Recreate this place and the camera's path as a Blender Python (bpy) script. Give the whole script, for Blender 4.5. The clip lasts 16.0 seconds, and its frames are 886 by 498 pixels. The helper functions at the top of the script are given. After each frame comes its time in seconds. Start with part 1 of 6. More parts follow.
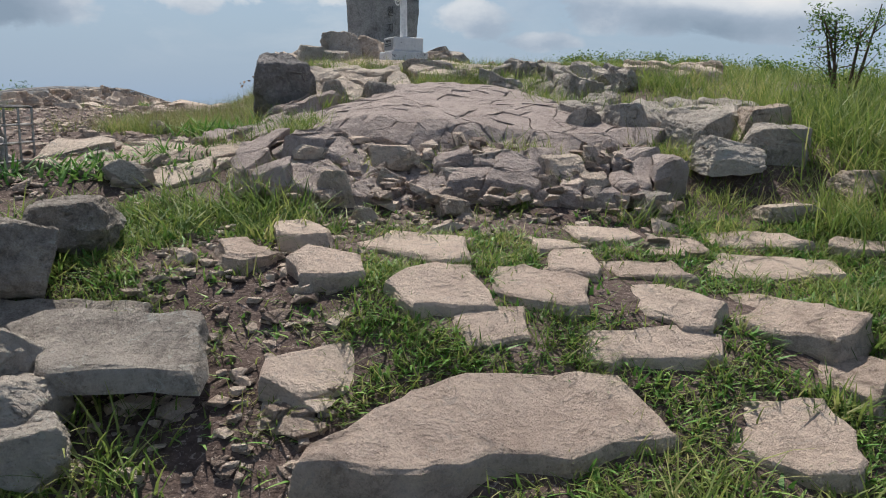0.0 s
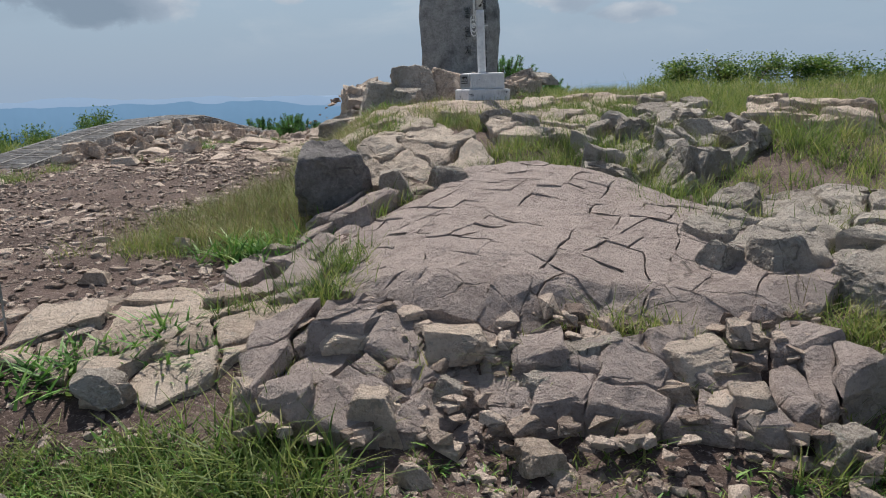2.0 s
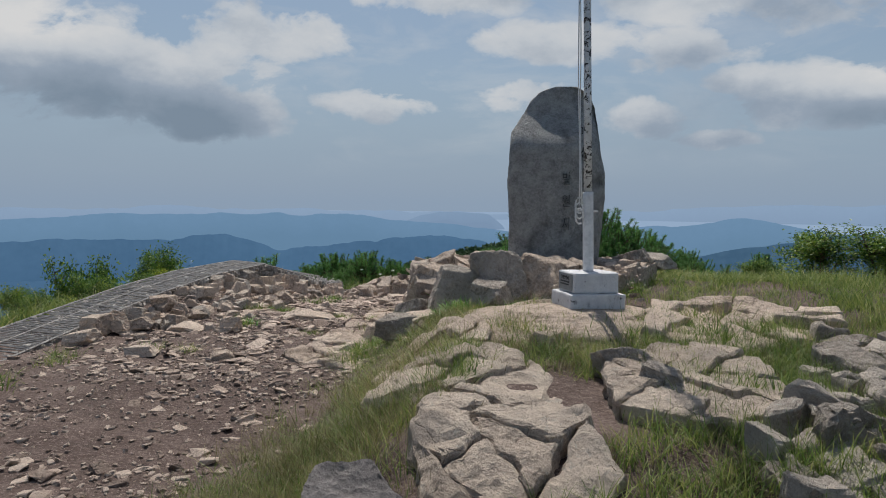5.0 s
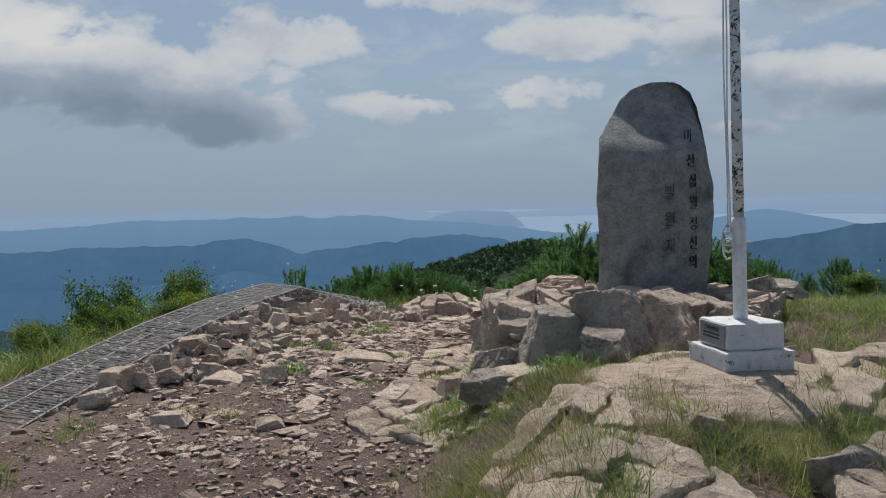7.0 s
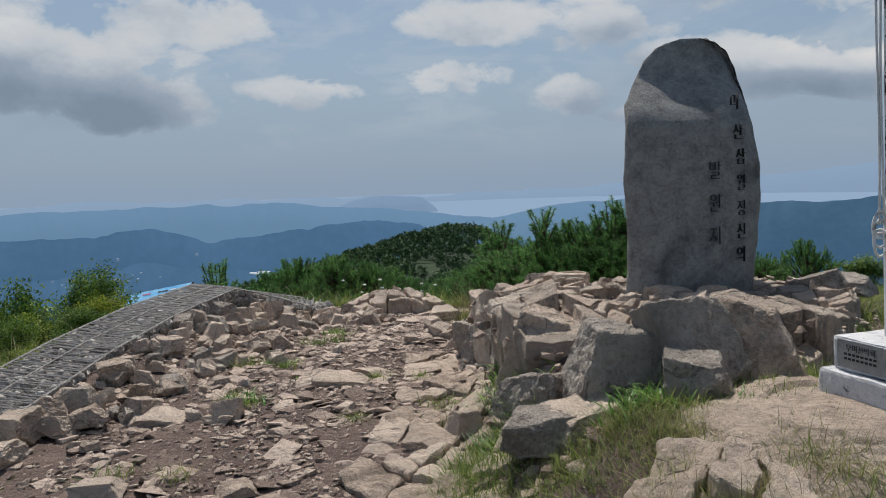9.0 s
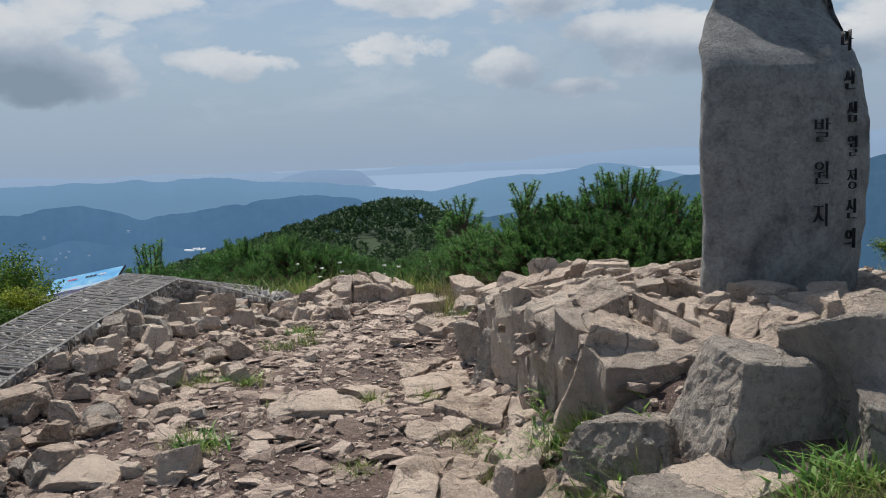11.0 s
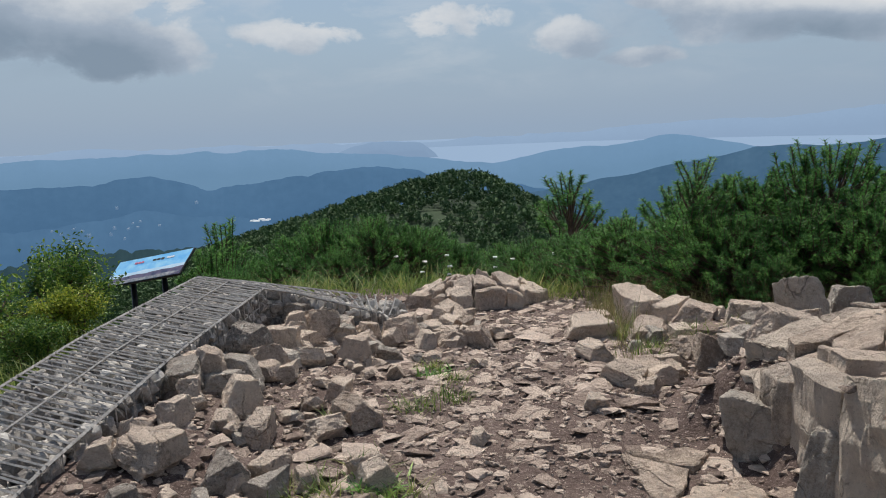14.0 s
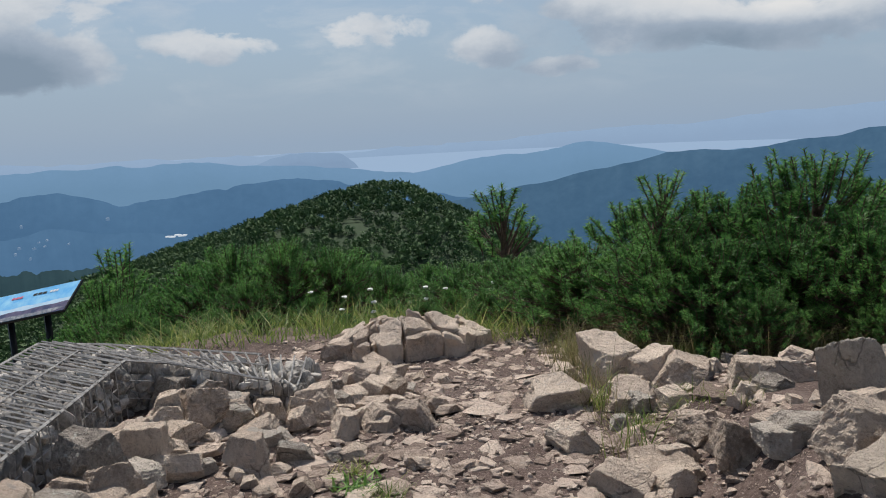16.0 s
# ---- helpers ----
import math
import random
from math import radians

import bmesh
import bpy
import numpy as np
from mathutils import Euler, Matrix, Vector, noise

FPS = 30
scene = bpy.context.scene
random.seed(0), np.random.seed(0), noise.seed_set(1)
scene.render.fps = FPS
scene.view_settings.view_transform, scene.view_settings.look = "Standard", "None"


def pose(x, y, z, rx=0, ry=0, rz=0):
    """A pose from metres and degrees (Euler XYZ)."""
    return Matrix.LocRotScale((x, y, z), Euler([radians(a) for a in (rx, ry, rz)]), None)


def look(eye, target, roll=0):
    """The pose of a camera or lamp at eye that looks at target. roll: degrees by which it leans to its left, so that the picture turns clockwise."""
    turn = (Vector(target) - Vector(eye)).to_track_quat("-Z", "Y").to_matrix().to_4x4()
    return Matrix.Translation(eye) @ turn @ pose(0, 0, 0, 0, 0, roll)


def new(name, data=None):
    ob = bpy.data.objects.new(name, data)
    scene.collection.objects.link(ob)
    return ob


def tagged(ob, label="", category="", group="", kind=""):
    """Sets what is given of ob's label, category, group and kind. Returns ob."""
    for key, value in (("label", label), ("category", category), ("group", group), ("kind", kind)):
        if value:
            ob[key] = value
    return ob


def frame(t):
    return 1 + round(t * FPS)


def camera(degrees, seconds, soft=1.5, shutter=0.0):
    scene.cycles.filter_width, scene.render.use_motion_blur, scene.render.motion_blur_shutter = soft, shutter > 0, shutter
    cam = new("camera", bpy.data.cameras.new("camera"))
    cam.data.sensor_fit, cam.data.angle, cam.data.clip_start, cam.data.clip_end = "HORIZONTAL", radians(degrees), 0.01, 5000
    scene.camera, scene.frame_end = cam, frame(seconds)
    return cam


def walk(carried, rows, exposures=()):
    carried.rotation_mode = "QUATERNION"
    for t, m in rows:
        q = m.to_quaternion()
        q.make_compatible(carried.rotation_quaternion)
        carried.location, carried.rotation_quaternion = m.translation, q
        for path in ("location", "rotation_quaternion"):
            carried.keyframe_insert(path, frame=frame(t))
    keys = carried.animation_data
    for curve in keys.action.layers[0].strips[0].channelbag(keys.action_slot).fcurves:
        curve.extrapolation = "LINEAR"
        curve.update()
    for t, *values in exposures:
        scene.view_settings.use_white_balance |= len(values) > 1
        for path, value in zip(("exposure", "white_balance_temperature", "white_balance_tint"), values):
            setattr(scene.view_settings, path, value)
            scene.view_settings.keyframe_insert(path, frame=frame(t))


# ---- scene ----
cam = camera(58.7, 16.0, soft=1.0)
METRES, EYE, TILT, LEAN, TURN = 12.0, 1.5, -2.0, 0.0, 0.0
ROWS = [
    (0.0, 0.0, 0.0, 0.0, 0.18, -8.34, -1.23),
    (0.5, -0.0022, 0.0213, 0.017, 0.45, -8.67, -0.78),
    (1.0, 0.0021, 0.0481, 0.028, 1.47, -9.86, 0.16),
    (1.5, 0.0008, 0.0732, 0.04, 4.33, -9.93, 0.8),
    (2.0, 0.0017, 0.0964, 0.056, 6.53, -9.83, 1.22),
    (2.5, 0.0042, 0.1242, 0.0663, 8.0, -9.54, 1.2),
    (3.0, 0.0, 0.1478, 0.0716, 10.02, -9.19, -0.22),
    (3.5, -0.0061, 0.1707, 0.0897, 11.12, -7.44, -0.78),
    (4.0, -0.0081, 0.1967, 0.0973, 11.45, -1.44, -1.14),
    (6.5, -0.0732, 0.3303, 0.1307, 14.04, -1.4, -0.22),
    (7.0, -0.0895, 0.3498, 0.1322, 13.81, -1.43, 0.66),
    (7.5, -0.1009, 0.3757, 0.1314, 12.24, -1.65, 1.7),
    (8.0, -0.1175, 0.4007, 0.1344, 11.09, -2.01, 1.7),
    (8.5, -0.1422, 0.4255, 0.136, 9.24, -2.26, 1.55),
    (11.0, -0.2183, 0.5667, 0.1388, 3.06, -4.67, 2.14),
    (11.5, -0.2317, 0.5929, 0.1415, 2.31, -5.11, 1.55),
    (12.0, -0.2541, 0.6206, 0.1447, 2.89, -6.06, 1.36),
    (12.5, -0.2678, 0.65, 0.1432, 5.83, -6.64, 1.75),
    (13.0, -0.2792, 0.683, 0.1478, 8.19, -6.86, 1.95),
    (13.5, -0.2965, 0.7184, 0.148, 8.65, -6.76, 1.7),
    (14.0, -0.3067, 0.7528, 0.1475, 7.5, -6.55, 2.07),
    (14.5, -0.3161, 0.7888, 0.1509, 6.72, -6.4, 2.2),
    (15.0, -0.3267, 0.8226, 0.1507, 5.88, -6.17, 2.54),
    (15.5, -0.3275, 0.8499, 0.1509, 3.32, -6.15, 3.33),
    (16.0, -0.3221, 0.8819, 0.1545, 1.77, -6.1, 3.07),
]
walk(cam, [(t, pose(0, 0, EYE, TILT, LEAN, TURN) @ pose(METRES * x, METRES * y, METRES * z, 90 + pitch, roll, yaw)) for t, x, y, z, yaw, pitch, roll in ROWS],
     exposures=((0.0, 0.12), (2.0, 0.02), (3.5, -0.12), (4.5, -0.24), (8.5, -0.22), (11.0, -0.04), (16.0, -0.04)))

# ---- world, sun ----
SUN_AZ, SUN_EL = radians(17), radians(57)      # azimuth to the left of +y
world = bpy.data.worlds.new("sky")
scene.world = world
world.use_nodes = True
wt = world.node_tree
wt.nodes.clear()


def wn(kind, **props):
    n = wt.nodes.new(kind)
    for k, v in props.items():
        n.inputs[k].default_value = v
    return n


def wmath(op, a, b=None, c=None):
    n = wt.nodes.new("ShaderNodeMath")
    n.operation = op
    for i, v in enumerate((a, b, c)):
        if v is None:
            continue
        if isinstance(v, (int, float)):
            n.inputs[i].default_value = v
        else:
            wt.links.new(v, n.inputs[i])
    return n.outputs[0]


def wramp(fac, stops):
    n = wt.nodes.new("ShaderNodeValToRGB")
    els = n.color_ramp.elements
    while len(els) < len(stops):
        els.new(0.5)
    for e, (p, c) in zip(els, stops):
        e.position, e.color = p, (*c, 1) if len(c) == 3 else c
    wt.links.new(fac, n.inputs[0])
    return n.outputs[0]


sky_tex = wt.nodes.new("ShaderNodeTexSky")
sky_tex.sky_type = 'NISHITA'
sky_tex.sun_disc = False
sky_tex.sun_elevation = SUN_EL
sky_tex.sun_rotation = -SUN_AZ
sky_tex.altitude = 700
sky_tex.air_density, sky_tex.dust_density, sky_tex.ozone_density = 1.2, 1.5, 1.5
direction = wt.nodes.new("ShaderNodeTexCoord").outputs["Generated"]
sep = wt.nodes.new("ShaderNodeSeparateXYZ")
wt.links.new(direction, sep.inputs[0])
dx, dy, dz = sep.outputs
lift = wmath('ADD', wmath('MAXIMUM', dz, 0.0), 0.10)
comb = wt.nodes.new("ShaderNodeCombineXYZ")
wt.links.new(wmath('DIVIDE', dx, lift), comb.inputs[0])
wt.links.new(wmath('DIVIDE', dy, lift), comb.inputs[1])
comb.inputs[2].default_value = 3.1
big = wn("ShaderNodeTexNoise", Scale=0.62, Detail=9.0, Roughness=0.56, Distortion=0.25)
wt.links.new(comb.outputs[0], big.inputs["Vector"])
puff = wn("ShaderNodeTexNoise", Scale=11.0, Detail=12.0, Roughness=0.58, Distortion=0.25)
stretch = wt.nodes.new("ShaderNodeVectorMath")
stretch.operation = 'MULTIPLY'
stretch.inputs[1].default_value = (1.0, 1.0, 1.7)
wt.links.new(direction, stretch.inputs[0])
wt.links.new(stretch.outputs[0], puff.inputs["Vector"])
wisp = wn("ShaderNodeTexNoise", Scale=4.0, Detail=7.0, Roughness=0.6)
wt.links.new(stretch.outputs[0], wisp.inputs["Vector"])
ragged_edge = wmath('MULTIPLY', wmath('SUBTRACT', puff.outputs["Fac"], 0.5), 2.3)
banks, under = 0.0, 0.0
# azimuth and elevation of the middle, width and height in degrees, weight, how much the belly darkens
for az, el, wide, high, weight, belly in ((-34, 8.6, 10, 3.6, 1.0, 1.0), (-28.5, 6.2, 5, 2.2, 1.0, 0.9), (-25, 11.8, 6, 2.2, 0.95, 0.3), (-17.8, 6.9, 4.6, 1.2, 0.9, 0.2), (-6.2, 7.6, 3.4, 1.3, 0.85, 0.25),
                                         (1.9, 5.9, 2.7, 1.6, 1.0, 0.28), (6.3, 4.5, 3.0, 0.7, 0.8, 0.3), (-4, 11.4, 7, 1.5, 0.85, 0.4), (4.5, 10.6, 4.5, 1.6, 0.9, 0.5), (7.8, 8.4, 2.4, 1.1, 0.9, 0.4),
                                         (13.5, 7.2, 6.5, 2.1, 1.0, 0.75), (21.5, 6.2, 6.5, 1.7, 1.0, 1.0), (33, 8.0, 8, 3.0, 0.9, 0.8), (-13, 14.5, 7, 1.6, 0.8, 0.4), (10, 14, 12, 2.4, 0.9, 0.6), (28, 12, 12, 3.0, 0.9, 0.7), (-47, 10, 10, 4, 1.0, 0.8), (48, 10, 10, 4, 1.0, 0.8), (0, 24, 60, 7, 0.62, 0.7)):
    a = wmath('DIVIDE', wmath('SUBTRACT', wmath('ARCTAN2', dx, dy), radians(az)), radians(wide))
    b = wmath('DIVIDE', wmath('SUBTRACT', wmath('ARCSINE', dz), radians(el)), radians(high))
    body = wmath('MULTIPLY', wmath('POWER', 2.718, wmath('MULTIPLY', wmath('ADD', wmath('MULTIPLY', a, a), wmath('MULTIPLY', b, b)), -0.9)), weight)
    banks = wmath('MAXIMUM', banks, body)
    under = wmath('ADD', under, wmath('MULTIPLY', body, wmath('MULTIPLY', wmath('SUBTRACT', 0.25, b), belly)))
density = wmath('ADD', banks, wmath('MULTIPLY', ragged_edge, wmath('MINIMUM', wmath('ADD', wmath('MULTIPLY', banks, 1.6), 0.08), 1.0)))
density = wmath('ADD', density, wmath('MULTIPLY', wmath('SUBTRACT', big.outputs["Fac"], 0.5), wmath('MULTIPLY', wmath('MAXIMUM', dz, 0.0), 3.0)))
cover = wramp(density, [(0.33, (0, 0, 0)), (0.41, (0.45,) * 3), (0.50, (0.8,) * 3), (0.66, (0.98,) * 3)])
veil = wn("ShaderNodeTexNoise", Scale=5.0, Detail=8.0, Roughness=0.62, Distortion=0.5)
flatten = wt.nodes.new("ShaderNodeVectorMath")
flatten.operation = 'MULTIPLY'
flatten.inputs[1].default_value = (1.0, 1.0, 3.2)
wt.links.new(direction, flatten.inputs[0])
wt.links.new(flatten.outputs[0], veil.inputs["Vector"])
thin = wmath('MULTIPLY', wramp(veil.outputs["Fac"], [(0.45, (0, 0, 0)), (0.74, (0.62,) * 3)]), wramp(wmath('MAXIMUM', dz, 0.0), [(0.03, (0, 0, 0)), (0.12, (1, 1, 1))]))
cover = wmath('MAXIMUM', cover, thin)
bright = wramp(wmath('ADD', wmath('ADD', wmath('MULTIPLY', under, -0.62), 0.64), wmath('MULTIPLY', wmath('SUBTRACT', wisp.outputs["Fac"], 0.5), 1.3)),
               [(0.10, (0.30, 0.39, 0.50)), (0.38, (0.45, 0.54, 0.66)), (0.60, (0.78, 0.83, 0.89)), (0.85, (1.0, 1.0, 1.0))])
haze = wramp(wmath('MAXIMUM', dz, 0.0), [(0.0, (0.95,) * 3), (0.06, (0.85,) * 3), (0.16, (0.55,) * 3), (0.5, (0.1,) * 3)])
bg_sky = wn("ShaderNodeBackground", Strength=0.085)
wt.links.new(sky_tex.outputs[0], bg_sky.inputs[0])
bg_haze = wn("ShaderNodeBackground", Strength=0.86)
bg_haze.inputs[0].default_value = (0.345, 0.462, 0.62, 1)
bg_cloud = wn("ShaderNodeBackground", Strength=0.77)
wt.links.new(bright, bg_cloud.inputs[0])
mix1, mix2 = wt.nodes.new("ShaderNodeMixShader"), wt.nodes.new("ShaderNodeMixShader")
wt.links.new(haze, mix1.inputs[0])
wt.links.new(bg_sky.outputs[0], mix1.inputs[1])
wt.links.new(bg_haze.outputs[0], mix1.inputs[2])
wt.links.new(cover, mix2.inputs[0])
wt.links.new(mix1.outputs[0], mix2.inputs[1])
wt.links.new(bg_cloud.outputs[0], mix2.inputs[2])
wt.links.new(mix2.outputs[0], wt.nodes.new("ShaderNodeOutputWorld").inputs[0])

sun_data = bpy.data.lights.new("sun", 'SUN')
sun_data.energy, sun_data.angle, sun_data.color = 4.9, radians(0.6), (1.0, 0.945, 0.875)
sun = new("sun", sun_data)
sun.matrix_world = look((-30 * math.sin(SUN_AZ), 30 * math.cos(SUN_AZ), 30 * math.tan(SUN_EL)), (0, 0, 0))


# ---- materials ----
def mat(name, stops, scale=3.0, rough=0.85, bump=0.3, fine=40.0, speck=None, metal=0.0, vary=0.0, island=False, spec=0.3, warp=0.6, translucent=0.0):
    """A weathered surface: two noises mixed through colour stops, specks, relief, and variation from piece to piece."""
    m = bpy.data.materials.new(name)
    m.use_nodes = True
    t = m.node_tree
    t.nodes.clear()

    def nd(kind, **props):
        n = t.nodes.new(kind)
        for k, v in props.items():
            n.inputs[k].default_value = v
        return n

    def ln(a, b):
        t.links.new(a, b)

    out, bsdf = nd("ShaderNodeOutputMaterial"), nd("ShaderNodeBsdfPrincipled")
    bsdf.inputs["Roughness"].default_value = rough
    bsdf.inputs["Metallic"].default_value = metal
    bsdf.inputs["Specular IOR Level"].default_value = spec
    pos = nd("ShaderNodeNewGeometry").outputs["Position"]
    n1 = nd("ShaderNodeTexNoise", Scale=scale, Detail=8.0, Roughness=0.6, Distortion=warp)
    n2 = nd("ShaderNodeTexNoise", Scale=fine, Detail=5.0, Roughness=0.65)
    ln(pos, n1.inputs["Vector"])
    ln(pos, n2.inputs["Vector"])
    mixf = nd("ShaderNodeMath")
    mixf.operation = 'MULTIPLY_ADD'
    ln(n2.outputs["Fac"], mixf.inputs[0])
    mixf.inputs[1].default_value = 0.8
    sub = nd("ShaderNodeMath")
    sub.operation = 'MULTIPLY_ADD'
    ln(n1.outputs["Fac"], sub.inputs[0])
    sub.inputs[1].default_value, sub.inputs[2].default_value = 1.1, -0.45
    ln(sub.outputs[0], mixf.inputs[2])
    fac = mixf.outputs[0]
    if vary:
        rnd = nd("ShaderNodeNewGeometry").outputs["Random Per Island"] if island else nd("ShaderNodeObjectInfo").outputs["Random"]
        v = nd("ShaderNodeMath")
        v.operation = 'MULTIPLY_ADD'
        ln(rnd, v.inputs[0])
        v.inputs[1].default_value = vary
        w = nd("ShaderNodeMath")
        w.operation = 'ADD'
        w.inputs[1].default_value = -vary / 2
        ln(fac, w.inputs[0])
        ln(w.outputs[0], v.inputs[2])
        fac = v.outputs[0]
    ramp = nd("ShaderNodeValToRGB")
    els = ramp.color_ramp.elements
    while len(els) < len(stops):
        els.new(0.5)
    for e, (p, c) in zip(els, stops):
        e.position, e.color = p, (*c, 1)
    ln(fac, ramp.inputs[0])
    colour = ramp.outputs[0]
    if speck:
        size, low, high, tint = speck
        n3 = nd("ShaderNodeTexNoise", Scale=size, Detail=4.0, Roughness=0.7, Distortion=1.0)
        ln(pos, n3.inputs["Vector"])
        r3 = nd("ShaderNodeMapRange")
        r3.inputs["From Min"].default_value, r3.inputs["From Max"].default_value = low, high
        ln(n3.outputs["Fac"], r3.inputs["Value"])
        mx = nd("ShaderNodeMix")
        mx.data_type = 'RGBA'
        ln(r3.outputs[0], mx.inputs[0])
        ln(colour, mx.inputs[6])
        mx.inputs[7].default_value = (*tint, 1)
        colour = mx.outputs[2]
    ln(colour, bsdf.inputs["Base Color"])
    if bump:
        b1 = nd("ShaderNodeBump", Strength=min(1.0, bump * 1.4), Distance=0.04)
        ln(fac, b1.inputs["Height"])
        ln(b1.outputs[0], bsdf.inputs["Normal"])
    if translucent:
        tr, ms = nd("ShaderNodeBsdfTranslucent"), nd("ShaderNodeMixShader")
        ms.inputs[0].default_value = translucent
        ln(colour, tr.inputs[0])
        ln(bsdf.outputs[0], ms.inputs[1])
        ln(tr.outputs[0], ms.inputs[2])
        ln(ms.outputs[0], out.inputs[0])
    else:
        ln(bsdf.outputs[0], out.inputs[0])
    return m


def stone_mat(name, pale, mid, deep, stain, lichen, crack=4.0, patchy=0.55, vary=0.35, island=False):
    """Weathered broken rock: tone patches, rust stains, lichen spots, dark pits, hairline fissures and rough grain."""
    m = bpy.data.materials.new(name)
    m.use_nodes = True
    t = m.node_tree
    t.nodes.clear()

    def nd(kind, **props):
        n = t.nodes.new(kind)
        for k, v in props.items():
            n.inputs[k].default_value = v
        return n

    def plug(v, socket):
        if isinstance(v, (int, float)):
            socket.default_value = v
        elif isinstance(v, tuple):
            socket.default_value = (*v, 1)
        else:
            t.links.new(v, socket)

    def math_(op, a, b=0.0, c=0.0):
        n = nd("ShaderNodeMath")
        n.operation = op
        for i, v in enumerate((a, b, c)):
            plug(v, n.inputs[i])
        return n.outputs[0]

    def noise_(scale, detail=6.0, rough=0.6, warp=0.0):
        n = nd("ShaderNodeTexNoise", Scale=scale, Detail=detail, Roughness=rough, Distortion=warp)
        t.links.new(pos, n.inputs["Vector"])
        return n.outputs["Fac"]

    def span(v, low, high, a=0.0, b=1.0):
        n = nd("ShaderNodeMapRange")
        for k, q in zip(("From Min", "From Max", "To Min", "To Max"), (low, high, a, b)):
            n.inputs[k].default_value = q
        plug(v, n.inputs["Value"])
        return n.outputs[0]

    def blend(f, a, b):
        n = nd("ShaderNodeMix")
        n.data_type = 'RGBA'
        plug(f, n.inputs[0])
        plug(a, n.inputs[6])
        plug(b, n.inputs[7])
        return n.outputs[2]

    pos = nd("ShaderNodeNewGeometry").outputs["Position"]
    rnd = nd("ShaderNodeNewGeometry").outputs["Random Per Island"] if island else nd("ShaderNodeObjectInfo").outputs["Random"]
    large, middle, grain, grit = noise_(1.7, 5, 0.6, 0.5), noise_(8, 7, 0.65, 0.4), noise_(42, 6, 0.7), noise_(170, 3, 0.7)
    tone = math_('ADD', math_('MULTIPLY', middle, 0.9), math_('MULTIPLY', grain, 0.75))
    tone = math_('ADD', tone, math_('MULTIPLY', math_('SUBTRACT', rnd, 0.5), vary))
    tone = math_('ADD', tone, math_('MULTIPLY', math_('SUBTRACT', grit, 0.5), 0.45))
    colour = blend(span(tone, 0.52, 0.80), deep, mid)
    colour = blend(span(tone, 0.78, 1.10), colour, pale)
    colour = blend(math_('MULTIPLY', span(large, 0.50, 0.66), patchy), colour, stain)
    colour = blend(math_('MULTIPLY', span(noise_(15, 5, 0.72, 1.2), 0.585, 0.64), 0.55), colour, lichen)
    colour = blend(math_('MULTIPLY', span(noise_(70, 3, 0.6), 0.64, 0.72), 0.4), colour, tuple(c * 0.35 for c in deep))
    # hairline fissures
    bent = nd("ShaderNodeVectorMath")
    bent.operation = 'MULTIPLY_ADD'
    warp = nd("ShaderNodeTexNoise", Scale=5.0, Detail=4.0)
    t.links.new(pos, warp.inputs["Vector"])
    t.links.new(warp.outputs["Color"], bent.inputs[0])
    bent.inputs[1].default_value = (0.16, 0.16, 0.16)
    t.links.new(pos, bent.inputs[2])
    cell = nd("ShaderNodeTexVoronoi", Scale=crack)
    cell.feature = 'DISTANCE_TO_EDGE'
    t.links.new(bent.outputs[0], cell.inputs["Vector"])
    line = math_('MULTIPLY', span(cell.outputs["Distance"], 0.0, 0.02, 1.0, 0.0), span(noise_(3.1, 4, 0.6), 0.50, 0.60))
    colour = blend(math_('MULTIPLY', line, 0.5), colour, tuple(c * 0.4 for c in deep))
    bsdf = nd("ShaderNodeBsdfPrincipled", Roughness=0.93)
    bsdf.inputs["Specular IOR Level"].default_value = 0.2
    t.links.new(colour, bsdf.inputs["Base Color"])
    b1, b2 = nd("ShaderNodeBump", Strength=0.9, Distance=0.035), nd("ShaderNodeBump", Strength=0.8, Distance=0.010)
    t.links.new(math_('SUBTRACT', math_('ADD', middle, math_('MULTIPLY', grain, 0.45)), math_('MULTIPLY', line, 0.5)), b1.inputs["Height"])
    t.links.new(math_('ADD', grain, math_('MULTIPLY', grit, 0.6)), b2.inputs["Height"])
    t.links.new(b1.outputs[0], b2.inputs["Normal"])
    t.links.new(b2.outputs[0], bsdf.inputs["Normal"])
    t.links.new(bsdf.outputs[0], nd("ShaderNodeOutputMaterial").inputs[0])
    return m


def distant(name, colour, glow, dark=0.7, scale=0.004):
    """Far country, a plain backdrop: haze of kilometres of air painted in as glow."""
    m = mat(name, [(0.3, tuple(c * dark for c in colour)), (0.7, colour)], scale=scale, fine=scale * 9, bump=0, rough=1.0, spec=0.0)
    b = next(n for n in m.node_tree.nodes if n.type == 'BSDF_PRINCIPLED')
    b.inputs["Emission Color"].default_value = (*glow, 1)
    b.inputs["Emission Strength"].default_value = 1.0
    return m


